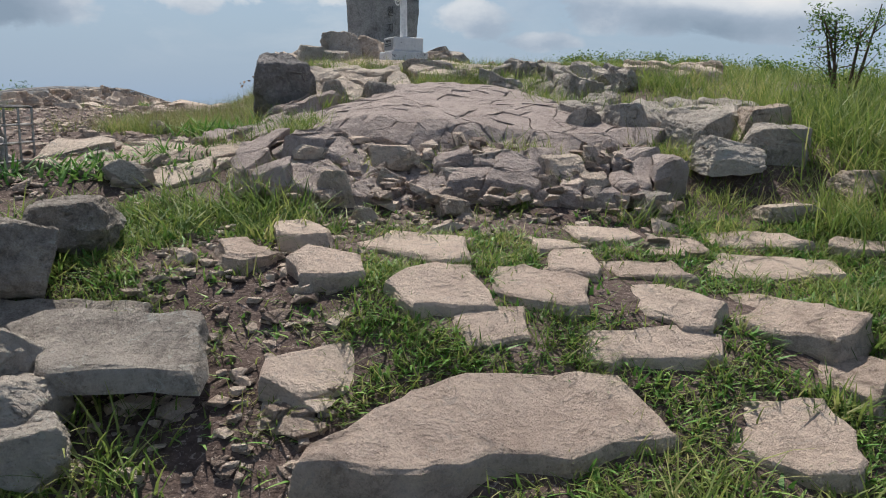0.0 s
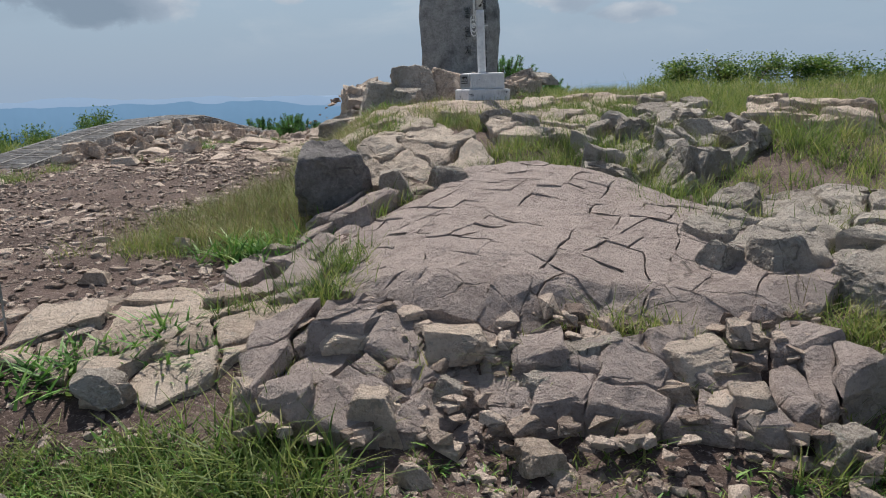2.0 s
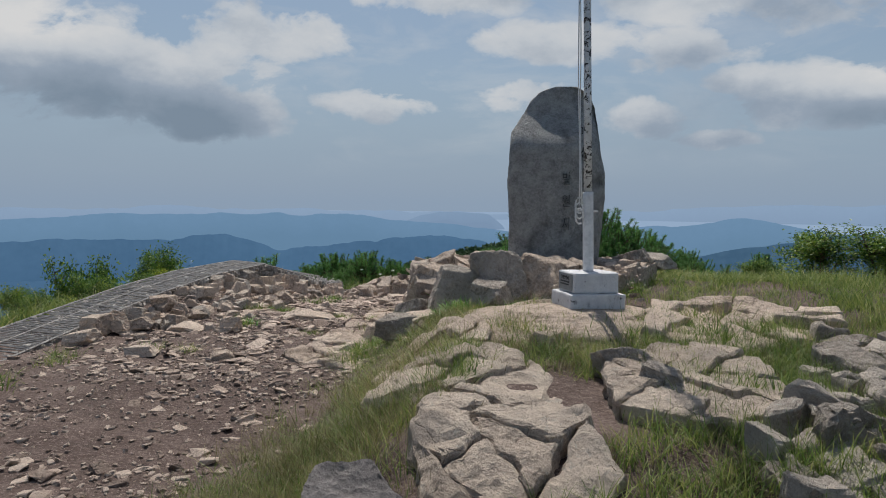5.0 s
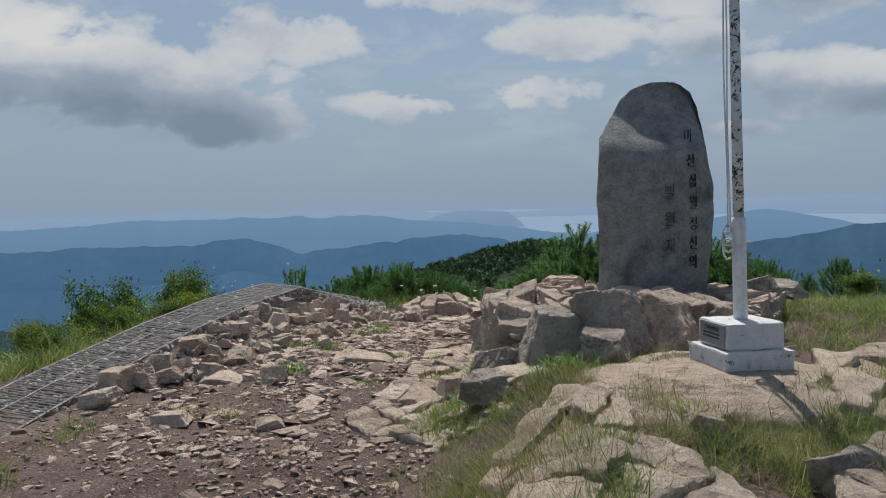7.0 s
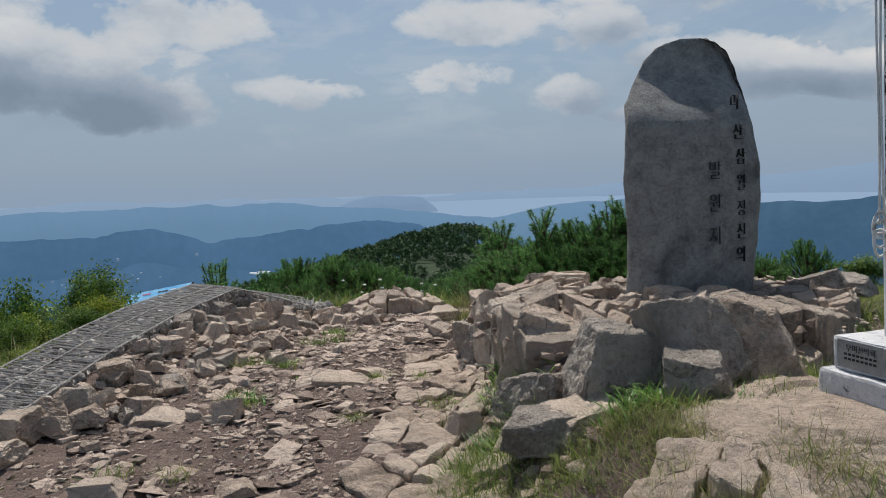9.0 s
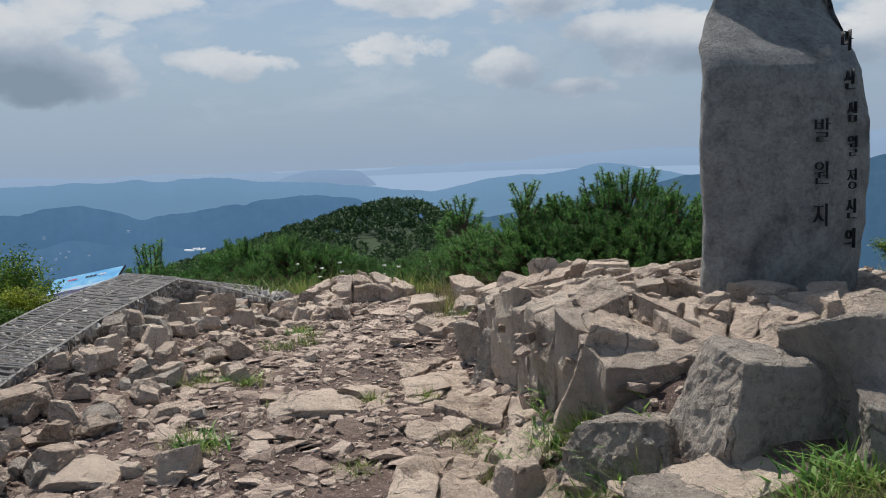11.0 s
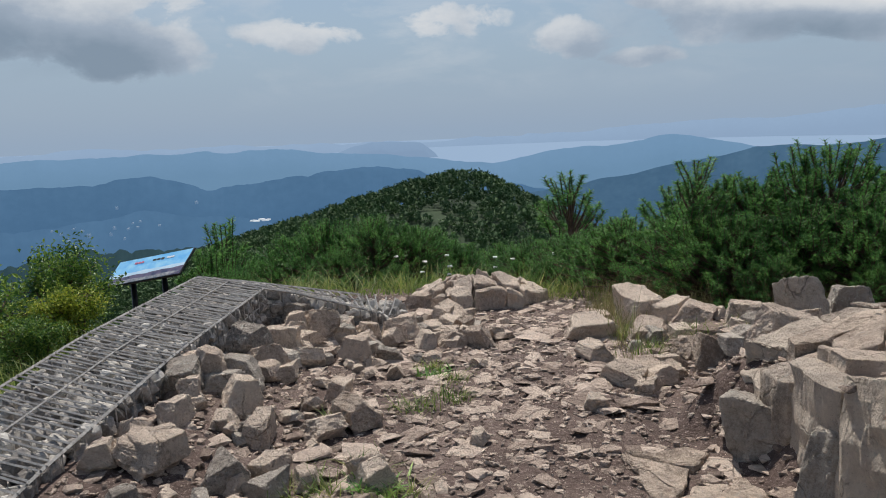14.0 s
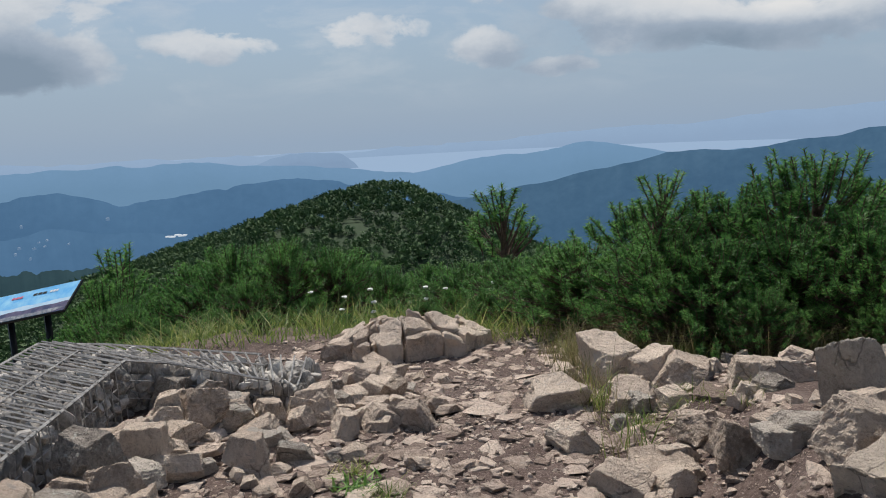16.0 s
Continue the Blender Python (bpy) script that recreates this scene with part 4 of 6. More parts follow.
def split_by_joints(outline, size, angles, rng):
    """Splits an outline again and again along two sets of rock joints."""
    done, todo = [], [outline]
    while todo:
        poly = todo.pop()
        area = abs(sum(a.x * b_.y - b_.x * a.y for a, b_ in zip(poly, poly[1:] + poly[:1]))) / 2
        if area < size * size * rng.uniform(0.45, 2.2):
            if area > 0.002:
                done.append(poly)
            continue
        c = sum(poly, Vector((0, 0))) / len(poly)
        spans = []
        for a in angles:
            n = Vector((-math.sin(radians(a)), math.cos(radians(a))))
            d = [(p - c).dot(n) for p in poly]
            spans.append(max(d) - min(d))
        a = angles[0 if spans[0] * rng.uniform(0.7, 1.4) > spans[1] else 1] + rng.gauss(0, 11)
        n = Vector((-math.sin(radians(a)), math.cos(radians(a))))
        d = [(p - c).dot(n) for p in poly]
        at = c + n * (min(d) + (max(d) - min(d)) * rng.uniform(0.33, 0.67))
        one, two = clip_cell(poly, at, n), clip_cell(poly, at, -n)
        if len(one) < 3 or len(two) < 3:
            done.append(poly)
            continue
        todo += [one, two]
    return done


def cracked(parent, outline, cell, top, thick, material, seed, gap=0.010, step=0.02, tilt=0.05, name="slab", rough=0.014, bevel=0.010, cuts=2, angles=(18, 104), ragged=0.03, flare=1.08, follow=True):
    """Bedrock split by joints into plates inside an outline."""
    rng = random.Random(seed)
    made = []
    for poly in split_by_joints([Vector(p) for p in outline], cell, angles, rng):
        mid_ = sum(poly, Vector((0, 0))) / len(poly)
        local = []
        for p in poly:
            d = p - mid_
            local.append(d * max(0.3, 1 - gap * 1.4 / max(d.length, 0.02)))
        lift_, tx, ty = rng.uniform(-step, step), rng.uniform(-tilt, tilt), rng.uniform(-tilt, tilt)
        z0 = top(mid_.x, mid_.y)
        e = 0.12
        gx1, gy1 = (top(mid_.x + e, mid_.y) - z0) / e, (top(mid_.x, mid_.y + e) - z0) / e
        gx1, gy1 = max(-0.35, min(0.35, gx1)) + tx, max(-0.35, min(0.35, gy1)) + ty
        lie = (lambda p: top(mid_.x + p.x, mid_.y + p.y) - z0 + tx * p.x + ty * p.y) if follow else (lambda p: gx1 * p.x + gy1 * p.y)
        me = plate_mesh(local, lie, thick, name, material, rng, rough, ragged, bevel, cuts, mid_, flare)
        made.append(part(name, me, parent, m=pose(mid_.x, mid_.y, z0 + lift_)))
    return made


def outcrop(label):
    return tagged(new("rock_outcrop"), label, "bedrock", "bedrock outcrops", "structure")


def over(dz):
    return lambda x, y: float(land(x, y)) + dz


# pale fissured slab in the middle of the way
slab_a = outcrop("pale pinkish bedrock slab split by fine cracks")
front = lambda x, y: 1.415 + 0.125 * (y - 3.95) - 0.05 * max(x - 0.1, 0) - 0.28 * max(-0.35 - x, 0) - 0.9 * max(4.02 + 0.06 * math.sin(x * 7) - y, 0) + 0.018 * math.sin(x * 4.1 + y * 2.3) + 0.012 * math.sin(y * 6.1 - x * 3.3)
cracked(slab_a, [(-0.86, 4.35), (-0.62, 3.98), (-0.2, 3.84), (0.35, 3.80), (1.0, 3.95), (1.25, 4.3), (0.6, 5.4), (0.05, 5.95), (-0.42, 5.9), (-0.84, 5.0)], 0.19, front, 0.42, rock_pink, 11, 0.0016, 0.003, 0.008, rough=0.009, bevel=0.003, cuts=2, angles=(62, -28), ragged=0.022, flare=1.01)
# broken ledge under the slab
ledge = outcrop("low broken ledge of grey and beige rock")
cracked(ledge, [(-0.95, 3.45), (-0.6, 3.32), (0.15, 3.42), (0.75, 3.38), (1.1, 3.6), (0.9, 3.9), (0.2, 3.75), (-0.5, 3.95), (-1.0, 3.85)], 0.19, lambda x, y: 1.15 + 0.34 * (y - 3.4) + 0.05 * math.sin(x * 7), 0.35, rock_pink, 13, 0.007, 0.03, 0.16, rough=0.026, bevel=0.014, cuts=3, angles=(80, -5), ragged=0.035)
flank = outcrop("broken stepped flank of the pale slab")
cracked(flank, [(-1.4, 4.35), (-0.92, 4.05), (-0.83, 5.0), (-0.72, 5.5), (-1.15, 5.4), (-1.42, 4.95)], 0.21, over(0.05), 0.35, rock_pink, 15, 0.010, 0.035, 0.16, rough=0.026, bevel=0.014, angles=(70, -30), ragged=0.04)
# low bedrock beside the path
low_rock = outcrop("low pale bedrock worn level with the path")
cracked(low_rock, [(-2.0, 3.7), (-1.2, 3.45), (-0.85, 3.9), (-0.9, 4.3), (-1.5, 4.5), (-2.0, 4.2)], 0.30, over(0.035), 0.2, rock_tan, 17, 0.012, 0.025, 0.10)
# plates above the dark boulder
slab_c = outcrop("weathered beige rock plates beside a grassy bank")
cracked(slab_c, [(-1.0, 5.75), (-0.4, 5.7), (-0.25, 6.2), (-0.5, 7.0), (-0.7, 7.6), (-1.2, 8.2), (-1.55, 7.9), (-1.25, 6.8)], 0.40, lambda x, y: float(land(x, y)) + 0.05 + 0.04 * math.sin(y * 5), 0.4, rock_crag, 19, 0.008, 0.03, 0.10, rough=0.028, bevel=0.02, cuts=3, angles=(58, -35), ragged=0.05)
slab_b = outcrop("tilted pale rock plate with open cracks")
cracked(slab_b, [(-0.30, 6.95), (0.25, 6.75), (0.62, 7.2), (0.55, 7.9), (0.0, 8.1), (-0.35, 7.7)], 0.36, lambda x, y: float(land(x, y)) + 0.09, 0.4, rock_crag, 23, 0.006, 0.02, 0.06, rough=0.022, bevel=0.015, cuts=3, angles=(50, -30), ragged=0.04)
slab_d = outcrop("pale broken bedrock plates in grass")
cracked(slab_d, [(-1.85, 7.35), (-1.25, 7.25), (-1.05, 7.9), (-1.2, 8.6), (-1.55, 8.75), (-1.8, 8.2)], 0.34, over(0.06), 0.4, rock_tan, 29, 0.011, 0.03, 0.10, rough=0.024, bevel=0.016, cuts=3, angles=(64, -30), ragged=0.045)
slab_f = outcrop("flat pale rock plates beside the flagpole")
cracked(slab_f, [(-0.1, 8.4), (0.5, 8.2), (1.2, 8.5), (1.3, 9.3), (0.5, 9.9), (0.0, 9.6)], 0.42, over(0.06), 0.4, rock_tan, 31, 0.014, 0.04, 0.10, rough=0.024, bevel=0.016, cuts=3, angles=(64, -30), ragged=0.045)
slab_h = outcrop("bedrock ribs worn along the gravel path")
cracked(slab_h, [(-3.1, 9.3), (-2.3, 9.0), (-2.0, 9.6), (-2.3, 10.6), (-2.6, 11.7), (-2.95, 12.9), (-3.35, 12.8), (-3.1, 11.2)], 0.30, over(0.03), 0.3, rock_tan, 37, 0.014, 0.03, 0.12, rough=0.024, bevel=0.016, cuts=3, angles=(64, -30), ragged=0.045)
slab_i = outcrop("jointed grey and beige bedrock ledges in grass")
cracked(slab_i, [(0.62, 4.6), (0.95, 4.25), (1.5, 4.3), (1.9, 4.9), (1.6, 5.5), (1.0, 5.3)], 0.33, over(0.10), 0.5, rock_grey, 41, 0.014, 0.05, 0.16, rough=0.03, bevel=0.02, cuts=3, angles=(70, -25), ragged=0.045)
slab_j = outcrop("heap of grey lichened jointed rock")
cracked(slab_j, [(0.3, 5.75), (0.75, 5.6), (1.25, 6.2), (1.7, 6.9), (1.2, 7.6), (0.65, 7.5), (0.3, 6.6)], 0.21, lambda x, y: float(land(x, y)) + 0.10 + 0.05 * math.sin(x * 9 + y * 4), 0.5, rock_grey, 43, 0.02, 0.07, 0.25, rough=0.03, bevel=0.02, cuts=3, ragged=0.045)
slab_k = outcrop("weathered grey ledges breaking through the meadow grass")
cracked(slab_k, [(1.5, 7.2), (2.4, 7.0), (2.7, 7.9), (1.9, 8.4)], 0.30, over(0.12), 0.5, rock_tan, 98, 0.02, 0.06, 0.18, rough=0.03, bevel=0.02, ragged=0.045, angles=(30, -50))
cracked(slab_k, [(0.7, 7.7), (1.3, 7.5), (1.6, 8.2), (1.0, 8.6)], 0.26, over(0.10), 0.4, rock_grey, 99, 0.02, 0.05, 0.18, rough=0.03, bevel=0.02, ragged=0.045, angles=(30, -50))
# mound under the plinth
mound = outcrop("broad smooth bedrock hump under the flagpole plinth")
bm = bmesh.new()
bmesh.ops.create_icosphere(bm, subdivisions=6, radius=1)
for v in bm.verts:
    p = v.co.copy()
    q = Vector((p.x * 0.98, p.y * 0.80, max(p.z, -0.3)))
    flat_ = math.copysign(abs(q.z) ** 0.55, q.z)
    r = noise.noise(q * 2.2) * 0.06 + noise.noise(q * 6) * 0.02 + noise.noise(q * 17) * 0.008
    ter = round(noise.noise(q * 1.7 + Vector((3, 1, 4))) * 5) / 5 * 0.05
    v.co = Vector((q.x * (1 + r), q.y * (1 + r), flat_ * 0.30 + ter * (p.z < 0.85) + r * 0.3 * (p.z < 0.9)))
part("hump", bm_mesh("hump", bm, rock_tan), mound, m=pose(-0.58, 8.95, 1.675))

# crag that carries the standing stone
crag = outcrop("blocky beige crag of jointed rock under the memorial stone")


def crag_top(x, y):
    t = step01((y - 9.5) / (0.55 + 1.1 * float(step01((-1.0 - x) / 0.5))))
    base_ = 1.70 + 0.40 * float(t) + 0.04 * math.sin(x * 6 + y * 3)
    return base_ - 0.10 * max(0.0, y - 11.6) - 0.28 * max(0.0, -2.0 - x)


cracked(crag, [(-2.74, 13.2), (-2.62, 12.2), (-2.36, 10.95), (-2.0, 9.85), (-1.65, 9.55), (-0.95, 9.5), (-0.5, 9.85), (-0.1, 10.5), (0.15, 11.3), (0.0, 12.2), (-0.5, 13.0), (-1.6, 13.7)], 0.38, crag_top, 0.66, rock_crag, 47, 0.009, 0.05, 0.19, follow=False, name="block", rough=0.022, cuts=3, angles=(102, 12), ragged=0.035, flare=1.02)
# thinner broken plates lying on the crag
for k, (outline, lift_) in enumerate((([(-2.55, 13.0), (-2.5, 12.2), (-2.25, 11.3), (-1.75, 11.4), (-1.6, 12.6), (-2.0, 13.3)], 0.05), ([(-1.9, 10.9), (-1.65, 10.2), (-1.1, 10.1), (-0.6, 10.3), (-0.9, 10.85), (-1.5, 10.95)], 0.06), ([(-0.5, 10.3), (-0.1, 10.6), (0.1, 11.2), (-0.3, 11.3)], 0.05))):
    cracked(crag, outline, 0.20, lambda x, y, up=lift_: crag_top(x, y) + up, 0.14, rock_tan, 90 + k, 0.012, 0.05, 0.16, name="plate", rough=0.016, angles=(75, -20), ragged=0.03)
rough_set = random.Random(4)
# big grey faces low on the crag
for x, y, w, d, h, turn in ((-2.42, 12.25, 0.62, 0.5, 0.50, 62), (-2.22, 11.55, 0.50, 0.5, 0.52, 75), (-2.62, 12.85, 0.5, 0.4, 0.40, 65),
                            (-1.95, 9.98, 0.50, 0.45, 0.36, 20), (-1.62, 9.80, 0.55, 0.5, 0.44, -10), (-1.20, 9.72, 0.40, 0.5, 0.42, 8),
                            (-0.86, 9.86, 0.42, 0.6, 0.40, -14), (-2.02, 10.6, 0.45, 0.5, 0.52, 70), (-1.75, 9.52, 0.52, 0.34, 0.26, 25),
                            (-2.32, 11.1, 0.22, 0.18, 0.34, 40), (-1.30, 9.38, 0.34, 0.3, 0.24, -25)):
    k_ = 1.35 if y < 10.7 else 1.0
    rock(x, y, w * k_, d * k_, h * k_, turn, 0, 0.2, rock_grey if rough_set.random() < 0.6 else rock_tan, BLOCKS, "angular block broken from the jointed crag", "crag blocks", base=min(float(land(x, y)), float(land(x - 0.3, y - 0.2))))
# stones round the foot of the memorial
for x, y, s in ((-1.42, 11.02, 0.24), (-1.15, 10.98, 0.2), (-0.88, 10.95, 0.26), (-0.62, 10.92, 0.30), (-0.35, 10.98, 0.34), (-0.12, 11.15, 0.4), (0.1, 11.3, 0.4)):
    rock(x, y, s, s * 0.7, s * 0.42, rough_set.uniform(0, 180), 0, 0.2, rock_grey if x > -0.7 else rock_tan, BLOCKS, "flat rock wedged at the foot of the memorial", "crag blocks", base=crag_top(x, y) - 0.0)

# single rocks along the way: x, y, width, depth, height, turn
rock(-1.12, 5.62, 0.48, 0.42, 0.50, 12, 4, 0.08, rock_dark, BLOCKS, "dark grey square boulder beside grass and bedrock", "loose rocks", k=5)
for x, y, w, d, h, turn in ((-0.78, 5.68, 0.26, 0.3, 0.24, 10), (-0.45, 5.80, 0.42, 0.34, 0.24, -8), (0.72, 4.30, 0.25, 0.22, 0.25, 30), (0.98, 4.28, 0.36, 0.34, 0.28, 5),
                            (0.93, 4.78, 0.34, 0.3, 0.18, -20), (0.95, 6.05, 0.36, 0.4, 0.28, 15), (0.70, 6.75, 0.34, 0.3, 0.24, 50), (1.15, 6.8, 0.26, 0.3, 0.27, 0),
                            (1.40, 6.6, 0.4, 0.3, 0.22, 20), (0.36, 6.6, 0.24, 0.22, 0.2, 35)):
    rock(x, y, w * 0.85, d * 0.85, h * 0.85, turn, 0, 0.2, rock_grey, BLOCKS, "grey lichen-spotted rock among tufts of grass", "loose rocks")
for x, y, w, d, h, turn in ((-0.48, 3.42, 0.30, 0.25, 0.27, 5), (-0.26, 3.55, 0.24, 0.2, 0.2, -10), (0.10, 3.56, 0.42, 0.25, 0.24, 6), (0.04, 3.24, 0.24, 0.18, 0.16, 30), (-0.32, 3.20, 0.16, 0.14, 0.12, 12),
                            (0.45, 3.56, 0.28, 0.2, 0.16, 0), (0.68, 3.52, 0.28, 0.22, 0.22, -8), (0.88, 3.35, 0.24, 0.2, 0.2, 22), (-0.85, 3.5, 0.42, 0.3, 0.18, 8), (-1.40, 3.48, 0.30, 0.22, 0.15, -14), (0.74, 3.83, 0.34, 0.2, 0.13, 4)):
    rock(x, y, w * 0.68, d * 0.68, h * 0.7, turn, 0, 0.2, rock_grey if rough_set.random() < 0.5 else rock_tan, BLOCKS, "fractured grey rock of the ledge above the steps", "ledge rocks")
for x, y, w, d, h, turn in ((-1.30, 2.72, 0.36, 0.3, 0.24, 0), (-1.36, 2.40, 0.40, 0.4, 0.30, 20), (-1.08, 1.84, 0.30, 0.3, 0.2, 0), (-0.98, 1.72, 0.22, 0.2, 0.2, 30), (-1.2, 1.95, 0.4, 0.4, 0.26, 40), (-1.43, 3.52, 0.26, 0.24, 0.13, 0)):
    rock(x, y, w, d, h, turn, 0, 0.15, rock_grey, ROUNDS, "grey lichened boulder beside the stone steps", "loose rocks")
rock(-1.98, 9.45, 0.52, 0.42, 0.24, 15, 0, 0.25, rock_grey, ROUNDS, "rounded grey rock sunk in the path edge")
rock(-0.72, 8.18, 0.22, 0.2, 0.14, 0, 0, 0.25)
rock(-0.25, 7.62, 0.30, 0.24, 0.22, 20, 0, 0.2, rock_grey)
rock(-0.05, 7.35, 0.34, 0.3, 0.22, -20, 0, 0.2, rock_grey)
# ledge running on beside the steps
for x, y, w, d, h, turn in ((1.35, 3.75, 0.42, 0.3, 0.2, 10), (1.62, 3.95, 0.36, 0.3, 0.2, -15), (1.3, 4.15, 0.4, 0.34, 0.22, 30), (1.75, 4.4, 0.4, 0.36, 0.24, 5), (1.45, 3.35, 0.34, 0.22, 0.08, 0), (1.9, 3.6, 0.3, 0.26, 0.16, 20), (0.2, 3.72, 0.36, 0.24, 0.14, 5), (-0.25, 3.74, 0.34, 0.24, 0.14, -10), (0.55, 3.72, 0.3, 0.22, 0.13, 20), (-0.62, 3.78, 0.3, 0.25, 0.12, 15)):
    rock(x, y, w, d, h, turn, 0, 0.25, rock_grey if rough_set.random() < 0.5 else rock_tan, BLOCKS, "weathered rock of the ledge beside the steps", "ledge rocks")
# end of the summit
rock(-2.03, 14.35, 0.34, 0.30, 0.52, 10, 0, 0.1, rock_grey, BLOCKS, "upright grey square block on the summit edge", k=2)
rock(-1.72, 14.5, 0.36, 0.3, 0.42, -5, 0, 0.1, rock_grey, BLOCKS, "grey square block on the summit edge")
for x, y, w, d, h, turn in ((-2.82, 16.35, 0.50, 0.5, 0.50, 10), (-2.62, 16.25, 0.5, 0.4, 0.34, 40), (-2.45, 16.0, 0.5, 0.4, 0.26, 70), (-3.35, 15.75, 0.50, 0.42, 0.26, 15), (-2.86, 15.6, 0.36, 0.3, 0.2, -20),
                            (-2.66, 14.3, 0.26, 0.3, 0.3, 10), (-2.95, 14.4, 0.42, 0.34, 0.16, 0), (-2.48, 14.2, 0.26, 0.22, 0.16, 30), (-2.0, 15.5, 0.55, 0.3, 0.2, 15), (-2.4, 13.6, 0.4, 0.34, 0.3, 0), (-2.2, 14.0, 0.36, 0.3, 0.26, 30)):
    rock(x, y, w, d, h, turn, 0, 0.15, None, BLOCKS, "beige broken rock at the edge of the summit")
end_rock = outcrop("low rounded outcrop of cracked beige rock")
cracked(end_rock, [(-5.35, 18.0), (-4.7, 17.6), (-4.0, 17.9), (-3.7, 18.4), (-4.2, 18.9), (-5.1, 18.8)], 0.24, lambda x, y: float(land(x, y)) + 0.12 + 0.26 * math.exp(-((x + 4.6) / 0.55) ** 2 - ((y - 18.2) / 0.5) ** 2), 0.6, rock_tan, 53, 0.010, 0.05, 0.22, name="block", rough=0.03, bevel=0.02, cuts=3, ragged=0.045)

# flat stones on the path: x, y, width, depth, height, turn
for x, y, w, d, h, turn in ((-3.67, 11.55, 0.70, 0.30, 0.10, 12), (-3.45, 11.95, 0.36, 0.34, 0.07, 50), (-4.4, 9.3, 0.35, 0.22, 0.10, 0), (-3.64, 9.35, 0.25, 0.2, 0.08, 30), (-4.75, 10.6, 0.45, 0.3, 0.09, 10), (-4.23, 10.6, 0.26, 0.2, 0.18, 15),
                            (-4.28, 10.62, 0.25, 0.34, 0.06, 10), (-2.97, 10.5, 0.28, 0.3, 0.09, 0), (-2.5, 10.25, 0.30, 0.25, 0.2, 20), (-3.09, 12.15, 0.39, 0.5, 0.07, 5), (-1.86, 5.15, 0.14, 0.12, 0.10, 0), (-2.05, 4.6, 0.16, 0.12, 0.07, 0),
                            (-2.05, 6.05, 0.3, 0.22, 0.05, 0), (-4.06, 13.0, 0.12, 0.12, 0.1, 0), (-3.43, 13.6, 0.17, 0.15, 0.12, 0), (-3.07, 14.4, 0.17, 0.15, 0.12, 0), (-4.83, 15.85, 0.28, 0.2, 0.1, 0)):
    rock(x, y, w, d, h, turn, 0, 0.25, None, BLOCKS if h > 0.1 else SMALL, "flat beige stone lying on the gravel path", "path stones")
# rocks tipped against the gabion
heap = random.Random(21)
for k in range(190):
    y = heap.uniform(9.6, 17.0)
    gx = float(np.interp(y, GAB_Y, GAB_X)) if y < 15.4 else -5.2
    spread = 1.35 * step01((y - 9.2) / 3)
    x = gx + 0.12 + abs(heap.gauss(0, 0.62)) * (0.35 + spread * 0.75)
    if x > -4.35 + 0.3 * (y > 14):
        continue
    s = 0.10 + 0.32 * heap.random() ** 1.4 * (1.0 if x < gx + 0.9 else 0.75)
    rock(x, y, s, s * heap.uniform(0.6, 1.0), s * heap.uniform(0.4, 0.8), heap.uniform(0, 180), heap.uniform(-22, 22), 0.1, rock_grey if heap.random() < 0.22 else None, BLOCKS if s > 0.2 else SMALL, "loose beige rock heaped against the gabion wall", "rock heap", "rock")

# rocks before the end of the gabion and on the summit edge
edge_set = random.Random(63)
for k in range(16):
    x = edge_set.uniform(-6.0, -4.9)
    y = 15.35 + 0.3 * (x + 6) + edge_set.uniform(-0.15, 0.3)
    s = edge_set.uniform(0.22, 0.42)
    rock(x, y, s, s * 0.8, s * edge_set.uniform(0.55, 0.85), edge_set.uniform(0, 180), edge_set.uniform(-20, 20), 0.1, rock_grey if edge_set.random() < 0.2 else None, BLOCKS, "loose beige rock heaped against the gabion wall", "rock heap")
for k in range(70):
    x, y = edge_set.uniform(-3.5, -1.5), edge_set.uniform(13.7, 16.9)
    if x < -2.9 and edge_set.random() < 0.7:
        continue
    s = 0.10 + 0.28 * edge_set.random() ** 1.5
    rock(x, y, s, s * edge_set.uniform(0.6, 1.0), s * edge_set.uniform(0.4, 0.7), edge_set.uniform(0, 180), edge_set.uniform(-18, 18), 0.15, rock_grey if edge_set.random() < 0.2 else None, BLOCKS if s > 0.2 else SMALL, "broken beige stone on the summit edge", "edge stones")

# ---- stone steps ----
lay = random.Random(8)
STEPS = []


def flagstone(x, y, w, d, turn=0, thick=0.16, lift=0.02, sides=6, material=rock_step):
    poly = []
    sides = lay.choice((4, 5, 5, 6))
    w, d = w * 1.10, d * 1.10
    off = lay.uniform(0.45, 1.1)
    for k in range(sides):
        a = off + (k + lay.uniform(-0.28, 0.28)) / sides * math.tau
        c, s = math.cos(a), math.sin(a)
        rad = lay.uniform(0.82, 1.12)
        poly.append(Vector((math.copysign(abs(c) ** 0.6, c) * w / 2, math.copysign(abs(s) ** 0.6, s) * d / 2)) * rad)
    poly.sort(key=lambda p: math.atan2(p.y, p.x))
    STEPS.append((x, y, w, d, radians(turn)))
    g = max(0.02, min(0.40, float(land(x, y + 0.15) - land(x, y - 0.15)) / 0.3 * 0.85))
    tx = lay.uniform(-0.05, 0.05)
    me = plate_mesh(poly, lambda p: tx * p.x + g * p.y, thick, "flagstone", material, lay, 0.010, 0.034, 0.014, 2, (x, y))
    ob = new("flagstone", me)
    ob.matrix_basis = pose(x, y, float(land(x, y)) + lift, 0, 0, turn)
    return tagged(ob, "pale flat stone step set in grass", "paving stone", "stone steps")


